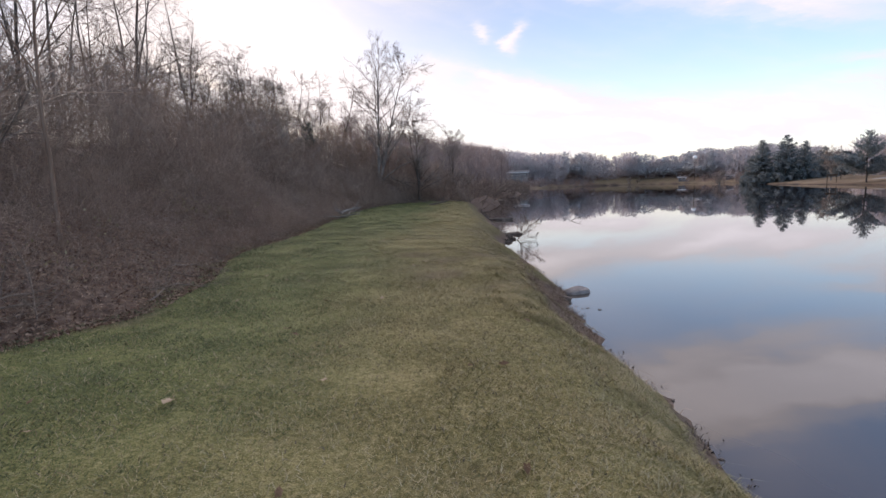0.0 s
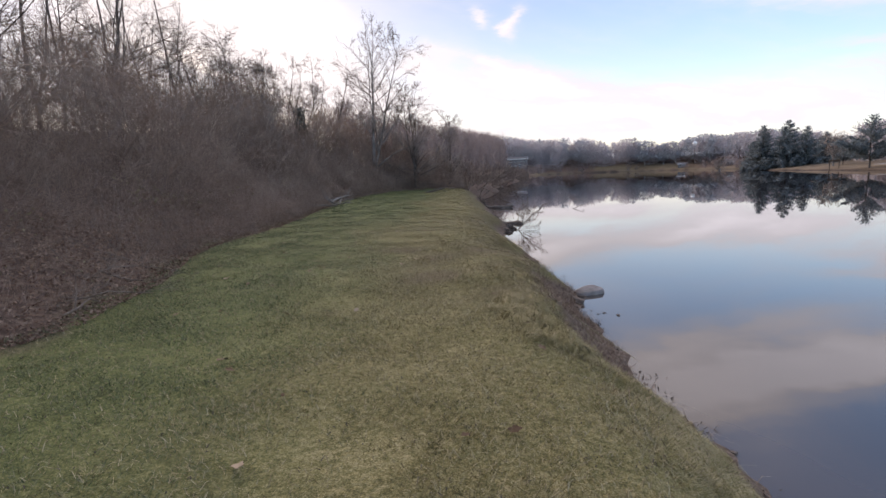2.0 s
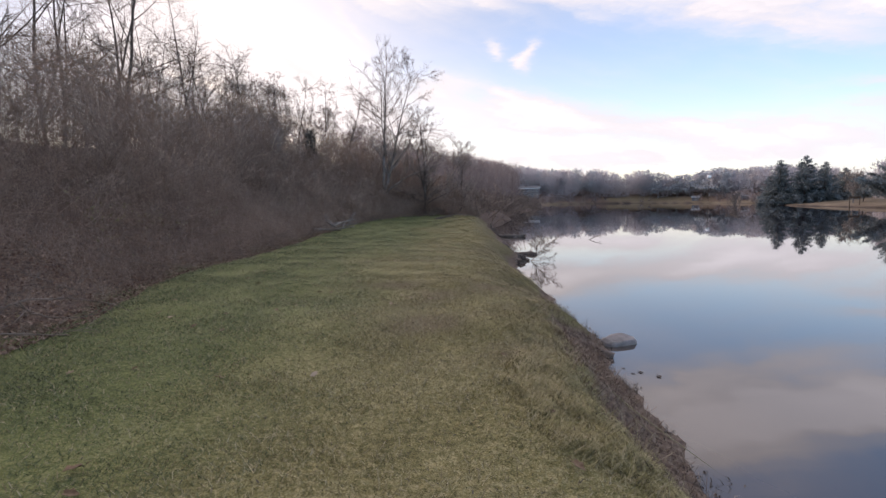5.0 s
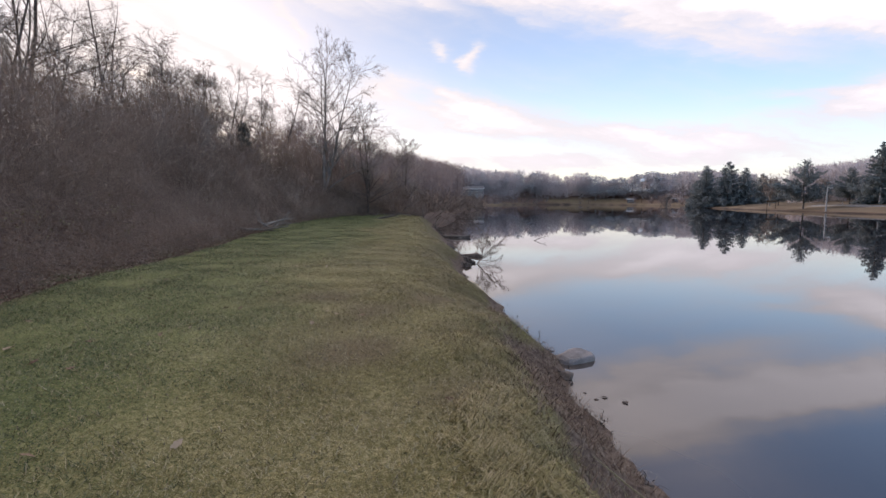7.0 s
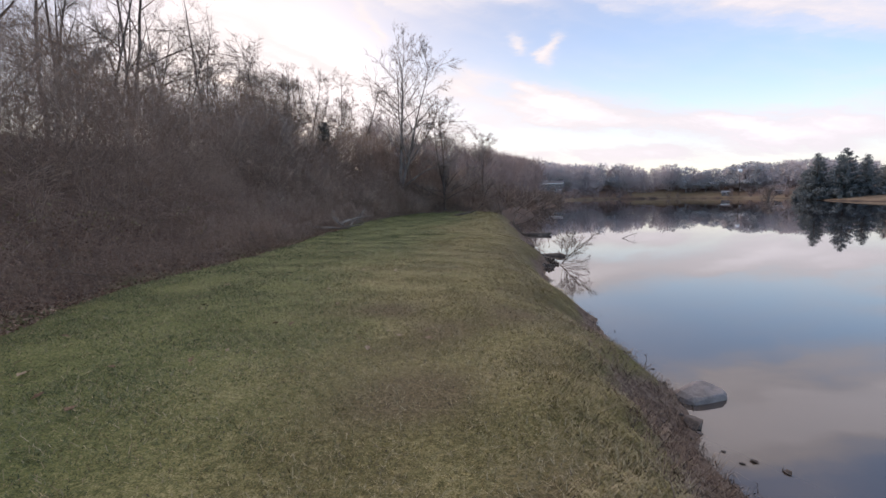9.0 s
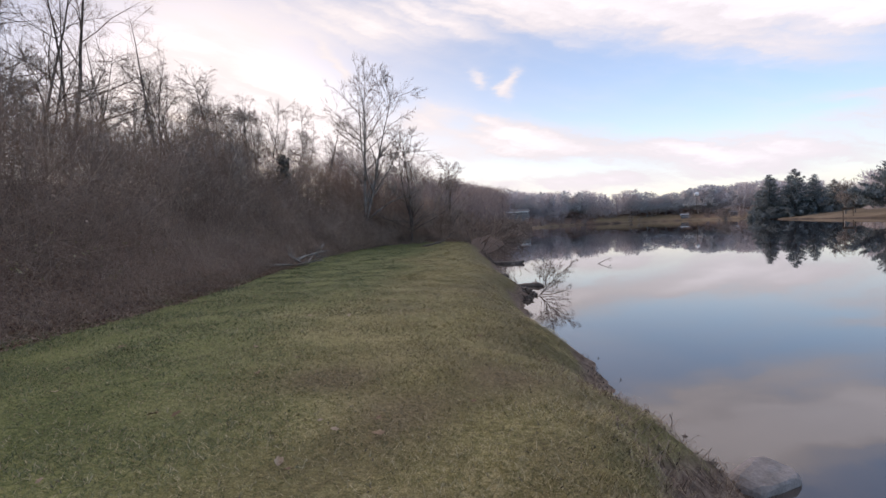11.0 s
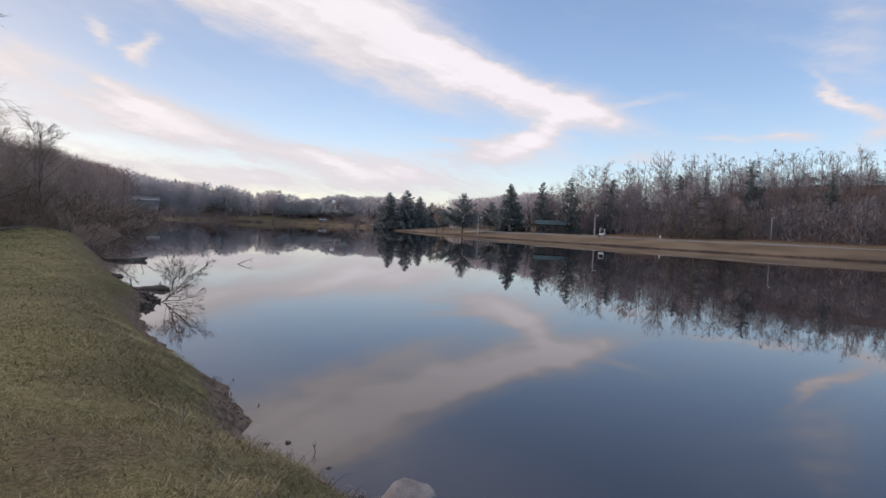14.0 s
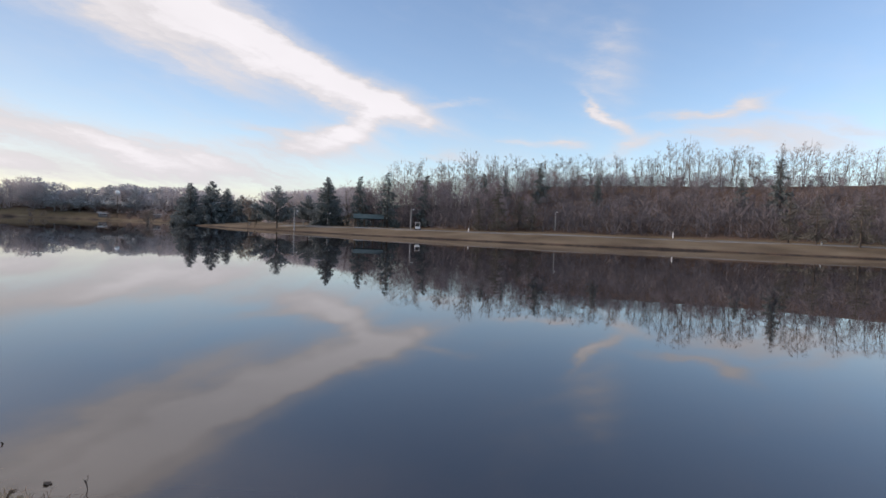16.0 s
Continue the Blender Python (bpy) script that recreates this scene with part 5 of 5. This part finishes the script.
def build_rocks():
    thing("boulder", "flat-topped grey boulder half sunk at the water's edge", "rock", pose(2.57, 9.5, -0.03, 4, -5, 25), me=boulder_mesh(3, 0.29, 0.24, 0.19))
    thing("stone", "small rounded brown stone at the water's edge", "rock", pose(2.25, 8.84, 0.02, 0, 0, 60), me=boulder_mesh(6, 0.1, 0.09, 0.085, 3, M_MUDROCK))
    for cx, cy, cs in [(2.44, 20.0, 0.17), (2.4, 21.2, 0.14), (2.22, 18.8, 0.13), (2.52, 19.5, 0.1), (2.34, 20.5, 0.16), (2.28, 25.0, 0.13)]:
        thing("clod", "muddy clod of earth slumped from the bank", "earth", pose(cx, cy, 0.0, 0, 0, 400 * cs), me=boulder_mesh(int(cy * 3), cs * 1.1, cs * 1.35, cs * 0.95, 4, M_MUDROCK, 0.85), group="clods by the bank")
    rng = random.Random(8)
    small = [boulder_mesh(20 + i, 0.045, 0.035, 0.03, 1, M_MUDROCK) for i in range(3)]
    for i in range(24):
        y = rng.choice([rng.uniform(2.4, 14.5), rng.uniform(4.5, 11.5)])
        x = float(shore_x(y)) + rng.uniform(-0.16, 0.1)
        s = rng.uniform(0.4, 0.95)
        thing("pebble", "small muddy stone at the waterline", "stone", pose(x, y, max(height(x, y), -0.02) + 0.006, 0, 0, rng.uniform(0, 360)) @ Matrix.Scale(s, 4), "stones at the waterline", me=rng.choice(small))


build_rocks()


def branchy(seed, base, way, length, radius, kids, twigs, fine, wander=0.1, up=0.0, least=0.003, spread=0.7, long=0.55):
    rng = np.random.default_rng(seed)
    P = lines(rng, np.array([base], float), np.array([way], float), np.array([length]), 8, wander, up)
    R = radius * np.array([0.45, 0.95, 1.0, 0.88, 0.8, 0.7, 0.5, 0.3])[None]
    P1, R1 = shoots(rng, P, R, kids, 0.1, 0.98, spread, long, 6, 0.12, up * 0.8 + 0.03, 0.6, 0.35)
    P2, R2 = shoots(rng, P1, R1, twigs, 0.2, 0.98, 0.6, 0.5, 4, 0.14, 0.03, 0.6)
    main, sides = gather([tubes(P, R, 7)]), [tubes(P1, R1, 5, least=least), tubes(P2, R2, 3, least=least)]
    if fine:
        P3, R3 = shoots(rng, P2, R2, fine, 0.2, 0.98, 0.55, 0.6, 3, 0.12, 0.02, 0.6)
        sides.append(tubes(P3, R3, 3, least=least * 0.8))
    return main, gather(sides)


def driftwood(name, label, category, arrays, group="", mat=None):
    ob = thing(name, label, category, group=group)
    part("limb", fast_mesh("limb", *arrays[0], mat or M_WET, True), ob)
    part("side_branch", fast_mesh("side_branch", *arrays[1], mat or M_WET), ob)["kind"] = "stuff"
    return ob


driftwood("fallen_branch", "dead bushy branch fallen from the bank into the water", "branch", branchy(5, (2.6, 19.4, -0.05), (0.7, 0.0, 0.5), 0.95, 0.013, 16, 7, 5, 0.1, 0.07, 0.003, 0.9, 1.0), mat=M_STICK)
driftwood("fallen_branch", "dead twiggy branch dipping into the water", "branch", branchy(9, (2.7, 19.3, -0.04), (0.3, 0.1, 0.7), 0.75, 0.01, 15, 7, 5, 0.12, 0.05, 0.003, 1.0, 1.15), mat=M_STICK)
driftwood("driftwood_log", "dark waterlogged log floating off the bank", "log", branchy(12, (3.15, 21.4, 0.03), (-1.0, 0.3, 0.02), 1.1, 0.085, 5, 3, 0, 0.2, 0, 0.008, 0.8, 0.4), mat=M_STICK)
driftwood("driftwood_log", "dark forked log reaching out from the bank", "log", branchy(14, (3.95, 31.1, 0.12), (-1.0, 0.1, 0.0), 1.9, 0.13, 8, 4, 2, 0.2, 0, 0.014, 0.6, 0.7))
driftwood("stick", "short dark stick beside the boulder", "stick", branchy(16, (2.05, 9.75, 0.05), (0.95, -0.25, 0.02), 0.34, 0.014, 1, 1, 0, 0.06, 0, 0.003, 0.4))
driftwood("snag", "forked dead stick standing out of the water", "branch", branchy(23, (6.8, 28.8, -0.12), (0.78, -0.05, 0.42), 0.9, 0.018, 2, 1, 0, 0.05, 0.0, 0.009, 0.5, 0.4))
driftwood("stick", "thin bare stick poking out of shallow water", "stick", branchy(31, (2.41, 10.6, -0.1), (0.1, 0.1, 1), 0.2, 0.004, 2, 1, 0, 0.1, 0, 0.002, 0.4), "sticks in the shallows")
driftwood("stick", "pale fallen stick lying down the bank", "stick", branchy(33, (1.35, 5.75, 0.76), (0.7, -0.2, -0.62), 0.8, 0.004, 1, 1, 0, 0.04, 0, 0.002, 0.3), mat=M_STRAW)

for k, (sx, sy, sh) in enumerate([(2.16, 10.62, 0.12), (2.22, 10.5, 0.11), (2.1, 10.8, 0.09), (2.25, 10.42, 0.09), (2.12, 10.95, 0.09)]):
    driftwood("stalk", "thin dry weed stalk standing at the waterline", "stalk", branchy(60 + k, (sx, sy, -0.06), (0.3 - 0.15 * k, 0.1, 1), sh, 0.003, 3, 1, 0, 0.12, 0, 0.0014, 0.5, 0.4), "stalks at the waterline", M_STICK)


def brush_pile():
    rng = random.Random(3)
    for i in range(12):
        y = rng.uniform(4.6, 22)
        x = float(np.interp(y, EDGE_Y, EDGE_X)) - rng.uniform(0.1, 0.8)
        ob = thing("fallen_branch", "bare grey branch lying at the foot of the brush", "branch", pose(x, y, height(x, y) + 0.08, 0, rng.uniform(-14, 4), rng.uniform(0, 360)), "branches by the brush")
        arr = branchy(80 + i, (0, 0, 0), (1, 0, 0.1), rng.uniform(0.6, 1.3), 0.014, 4, 3, 0, 0.1, 0, 0.004)
        part("limb", fast_mesh("limb", *arr[0], M_STICK, True), ob)
        part("side_branch", fast_mesh("side_branch", *arr[1], M_STICK), ob)["kind"] = "stuff"
    for i in range(8):
        y = rng.uniform(3.4, 7.2)
        x = float(np.interp(y, EDGE_Y, EDGE_X)) - rng.uniform(0.15, 1.1)
        ob = thing("fallen_branch", "thin brown dead branch lying in the leaf litter", "branch", pose(x, y, height(x, y) + 0.14, 0, rng.uniform(-10, 12), rng.choice([100, 130, 200, 160, 75]) + rng.uniform(-20, 20)), "branches in the litter")
        arr = branchy(180 + i, (0, 0, 0), (1, 0, 0.08), rng.uniform(0.8, 1.5), 0.009, 6, 5, 3, 0.18, 0, 0.0018)
        part("limb", fast_mesh("limb", *arr[0], M_STICK, True), ob)
        part("side_branch", fast_mesh("side_branch", *arr[1], M_STICK), ob)["kind"] = "stuff"
    for i in range(7):
        x, y = -5.2 + rng.uniform(-0.5, 0.4), 23.3 + rng.uniform(-0.8, 0.8)
        a = rng.uniform(0, 360)
        ob = thing("cut_branch", "bare cut branch piled at the foot of the brush", "branch", pose(x, y, height(x, y) + 0.05 + 0.04 * i, 0, 0, a), "branches in the pile")
        arr = branchy(40 + i, (0, 0, 0), (1, 0, rng.uniform(0.0, 0.35)), rng.uniform(0.9, 1.5), 0.03, 3, 2, 0, 0.06, 0, 0.008)
        part("limb", fast_mesh("limb", *arr[0], M_PALE, True), ob)
        part("side_branch", fast_mesh("side_branch", *arr[1], M_PALE), ob)["kind"] = "stuff"
    x, y = -0.9, 38.2
    ob = thing("fallen_branch", "dark fallen branch lying on the grass", "branch", pose(x, y, height(x, y) + 0.06, 0, 0, 5))
    arr = branchy(60, (-0.8, 0, 0), (1, 0, 0.03), 1.7, 0.07, 4, 3, 0, 0.07, 0, 0.015)
    part("limb", fast_mesh("limb", *arr[0], M_WET, True), ob)
    part("side_branch", fast_mesh("side_branch", *arr[1], M_WET), ob)["kind"] = "stuff"


brush_pile()


# ---- fallen leaves ----
def leaf_mesh(seed, size, mat=None):
    """A curled, lobed dead leaf with a stalk."""
    rng = random.Random(seed)
    pts, n = [], 14
    for i in range(n):
        a = 2 * math.pi * i / n
        r = size * (0.55 + 0.45 * abs(math.cos(2.5 * a)) * rng.uniform(0.8, 1.2)) * (1.25 if abs(a - math.pi) > 2.6 else 1.0)
        pts.append((r * math.cos(a), 0.75 * r * math.sin(a)))
    V = [(0, 0, 0.012)] + [(x, y, 0.006 + 0.35 * size * (abs(y) / size) ** 1.5 + rng.uniform(0, 0.006)) for x, y in pts]
    V += [(x, y, z - 0.0025) for x, y, z in V]
    F = []
    for i in range(n):
        j = 1 + (i + 1) % n
        F += [(0, 1 + i, j), (n + 1, n + 1 + j, n + 2 + i)]
    k = len(V)
    V += [(-size, 0.003, 0.012), (-size, -0.003, 0.012), (-size * 1.7, 0, 0.02), (-size, 0, 0.008)]
    F += [(k, k + 1, k + 2), (k + 1, k + 3, k + 2), (k + 3, k, k + 2), (k, k + 3, k + 1)]
    return fast_mesh("leaf", V, np.array(F), mat or M_LEAF)


M_LEAF = material("leaf_on_grass", [(0.12, 0.066, 0.033), (0.22, 0.14, 0.082), (0.35, 0.262, 0.175)], 8, 0.8, 0.2, 60, per_object=0.9)


def scatter_leaves():
    rng = random.Random(17)
    kinds = [leaf_mesh(i, 0.045) for i in range(4)]
    wet = [leaf_mesh(10 + i, 0.04, M_SODDEN) for i in range(2)]
    spots = [(-1.52, 4.62, 1.2), (-1.71, 2.88, 1.2), (-2.42, 7.28, 0.9), (-2.04, 7.1, 1.0), (-0.78, 3.19, 1.0), (-2.64, 2.9, 0.6), (0.49, 2.1, 0.7), (0.27, 3.42, 0.6), (-1.08, 12.55, 0.9), (-2.72, 9.57, 1.0), (-0.87, 7.76, 0.6), (-0.12, 8.86, 0.7), (-0.08, 8.64, 0.9),
             (-2.86, 7.62, 1.2), (-0.76, 5.92, 0.8), (0.86, 5.27, 0.7), (-1.26, 9.87, 0.9), (-2.4, 6.45, 0.5), (-0.55, 8.36, 0.8), (-1.68, 12.74, 1.0), (-3.24, 11.1, 1.1)]
    spots += [(rng.uniform(-4.2, 0.9), rng.uniform(1.2, 26) ** 1.0, rng.uniform(0.4, 0.95)) for _ in range(75)]
    for x, y, s in spots:
        m = pose(x, y, height(x, y) + 0.022, rng.uniform(-20, 20), rng.uniform(-20, 20), rng.uniform(0, 360)) @ Matrix.Scale(s, 4)
        thing("fallen_leaf", "curled dry brown leaf lying on the grass", "leaf", m, "leaves on the grass", me=kinds[rng.randrange(4)])
    for x, y, s in [(2.36, 8.22, 0.6), (2.46, 8.26, 0.8), (2.62, 8.12, 1.0), (2.29, 10.92, 0.9), (2.12, 11.0, 0.6), (2.38, 10.3, 0.6), (2.3, 8.4, 0.5)]:
        m = pose(x, y, -0.002, 0, 0, rng.uniform(0, 360)) @ Matrix.Scale(s, 4)
        thing("floating_leaf", "dark sodden leaf floating on the water", "leaf", m, "leaves on the water", me=wet[rng.randrange(2)])


scatter_leaves()


# ---- grass ----
def blades(rng, x, y, z, h, w, lean, down=0.0, bent=False):
    """Leaning blades; bent ones have two faces."""
    n = len(x)
    a = rng.uniform(0, 2 * np.pi, n)
    base = np.column_stack([x, y, z - 0.006])
    side = np.column_stack([np.cos(a), np.sin(a), np.zeros(n)]) * (w / 2)[:, None]
    b = rng.uniform(0, 2 * np.pi, n)
    out = np.column_stack([np.cos(b), np.sin(b), np.zeros(n)])
    l = (lean * rng.uniform(0.4, 1.4, n))[:, None]
    tip = base + np.column_stack([np.zeros(n), np.zeros(n), h * (0.95 - down)]) + out * l * h[:, None] * 1.25
    if not bent:
        i = np.arange(n)[:, None] * 3
        return np.stack([base - side, base + side, tip], 1).reshape(-1, 3), [i + [0, 1, 2]]
    mid = base + np.column_stack([np.zeros(n), np.zeros(n), h * 0.6]) + out * l * h[:, None] * 0.45
    V = np.stack([base - side, base + side, mid + side * 0.7, mid - side * 0.7, tip], 1).reshape(-1, 3)
    i = np.arange(n)[:, None] * 5
    return V, [i + [0, 1, 2, 3], i + [3, 2, 4]]


def build_grass():
    rng = np.random.default_rng(7)

    def patch(y0, y1, count, hmin, hmax, w):
        y = rng.uniform(y0, y1, count)
        edge = np.interp(y, EDGE_Y, EDGE_X)
        x = edge - 0.2 + rng.uniform(0, 1, count) * (1.62 - edge)
        z, cov = land(x, y)
        clump = rough(x, y, 3.1, 4) + 0.8 * rough(x, y, 11.0, 5)
        ok = (cov["mud"] < rng.uniform(0.25, 1.0, count)) & (clump > rng.normal(-1.7, 0.9, count)) & (cov["worn"] * 0.75 < rng.uniform(0, 1, count))
        x, y, z, clump = x[ok], y[ok], z[ok], clump[ok]
        h = rng.uniform(hmin, hmax, len(x)) * (1 + 0.18 * np.clip(clump, -1, 2))
        green = cov["lush"][ok] * 0.95 > rng.uniform(0, 1, len(x))
        out = []
        for m in (green, ~green):
            out.append(blades(rng, x[m], y[m], z[m], h[m], rng.uniform(0.7, 1.3, m.sum()) * w, rng.uniform(0.7, 1.7, m.sum())))
        return out
    for y0, y1, n, a, b, w in [(0.6, 5.0, 130000, 0.012, 0.032, 0.0048), (5.0, 11.0, 170000, 0.012, 0.032, 0.005), (11.0, 22.0, 110000, 0.014, 0.036, 0.009), (22.0, 47.0, 60000, 0.02, 0.05, 0.016)]:
        for (v, f), label, mat in zip(patch(y0, y1, n, a, b, w), ("short green winter grass beside the brush", "short worn winter grass, green mixed with straw"), (M_GREENBLADE, M_BLADE)):
            thing("grass", label, "grass", me=fast_mesh("grass", v, f, mat), kind="stuff")
    # long straw-coloured tufts along the lip of the bank
    n = 200
    cy = rng.uniform(1.0, 24.0, n)
    cx = shore_x(cy) - rng.uniform(0.66, 1.25, n) + 0.25 * smooth(2.0, 3.2, np.abs(cy - 7.3))
    k = 36
    x = np.repeat(cx, k) + rng.normal(0, 0.06, n * k)
    y = np.repeat(cy, k) + rng.normal(0, 0.06, n * k)
    z = land(x, y)[0]
    h = np.repeat(rng.uniform(0.03, 0.1, n) * (1 + 0.5 * (cy < 8.5)), k) * rng.uniform(0.6, 1.3, n * k)
    v, f = blades(rng, x, y, z, h, np.full(n * k, 0.003), np.full(n * k, 1.1), 0.45, True)
    thing("bank_tufts", "long straw-coloured grass tufts over the bank's lip", "grass", me=fast_mesh("bank_tufts", v, f, M_STRAW), kind="stuff")
    # long grass combed over the lip towards the water
    n, k = 1000, 36
    cy = 0.9 + rng.uniform(0, 1, n) ** 1.35 * 15
    sx = shore_x(cy)
    cy = np.where((cy > 6.5) & (rng.uniform(0, 1, n) < 0.45), 0.9 + (cy - 6.5) * 0.58, cy)
    cut = smooth(2.6, 1.8, np.abs(cy - 6.9))
    cx = sx - (0.82 * cut + (0.2 + 0.2 * smooth(9, 11, cy)) * (1 - cut)) - rng.uniform(0, 0.55, n)
    x, y = np.repeat(cx, k) + rng.normal(0, 0.05, n * k), np.repeat(cy, k) + rng.normal(0, 0.05, n * k)
    ln = np.repeat(rng.uniform(0.05, 0.15, n), k) * rng.uniform(0.6, 1.3, n * k)
    turn = np.repeat(rng.normal(-0.15, 0.45, n), k) + rng.normal(0, 0.35, n * k)
    ox, oy = np.cos(turn), np.sin(turn)

    def on(fr, lift):
        px, py = x + ox * ln * fr, y + oy * ln * fr
        return np.column_stack([px, py, np.maximum(land(px, py)[0], 0.0) + lift * ln])
    side = np.column_stack([-oy, ox, 0 * ox]) * 0.0016
    b0, m1, tip = on(0, 0) - [0, 0, 0.01], on(0.45, 0.42), on(1.0, 0.16)
    V = np.stack([b0 - side, b0 + side, m1 + side * 0.8, m1 - side * 0.8, tip], 1).reshape(-1, 3)
    i5 = np.arange(n * k)[:, None] * 5
    thing("bank_tufts", "long yellow-green grass hanging over the bank's lip", "grass", me=fast_mesh("bank_tufts", V, [i5 + [0, 1, 2, 3], i5 + [3, 2, 4]], M_COMB), kind="stuff")
    # dark twigs and leaf scraps caught at the waterline
    n = 700
    knot = rng.integers(0, 34, n)
    cy = (2.0 + rng.uniform(0, 1, 34) ** 1.2 * 15)[knot] + rng.normal(0, 0.09, n)
    cx = shore_x(cy) + rng.normal(0.0, 0.07, n)
    v, f = blades(rng, cx, cy, np.maximum(land(cx, cy)[0], -0.01), rng.uniform(0.015, 0.07, n), rng.uniform(0.004, 0.018, n), np.full(n, 0.9), 0.3, True)
    thing("waterline_debris", "dark sodden twigs and leaf scraps at the waterline", "debris", me=fast_mesh("waterline_debris", v, f, M_SODDEN), kind="stuff")
    # straw blades and dark bits lying flat in the turf
    for name, label, mat, n, hmin, hmax, w in [("straw", "pale straw blades lying in the short grass", M_STRAW, 26000, 0.02, 0.06, 0.0045), ("turf_litter", "dark scraps of leaf and thatch in the grass", M_SODDEN, 2800, 0.012, 0.03, 0.007)]:
        y = 0.6 + rng.uniform(0, 1, n) ** 1.2 * 17
        edge = np.interp(y, EDGE_Y, EDGE_X)
        x = 1.3 - rng.uniform(0, 1, n) ** 2.0 * (1.3 - edge)
        z = land(x, y)[0]
        v, f = blades(rng, x, y, z + 0.018, rng.uniform(hmin, hmax, n), np.full(n, w), np.full(n, 1.3), 0.75, True)
        thing(name, label, "grass", me=fast_mesh(name, v, f, mat), kind="stuff")
    # roots and dead stalks on the bare bank
    n = 3600
    y = 7.6 + rng.normal(0, 1.5, n)
    x = shore_x(y) - rng.uniform(0.02, 0.9, n)
    z = land(x, y)[0]
    v, f = blades(rng, x, y, z + 0.01, rng.uniform(0.04, 0.16, n), np.full(n, 0.005), np.full(n, 1.2), 0.7, True)
    thing("bank_stalks", "dead stalks and roots on the bare muddy bank", "stalks", me=fast_mesh("bank_stalks", v, f, M_DEADLEAF), kind="stuff")


build_grass()
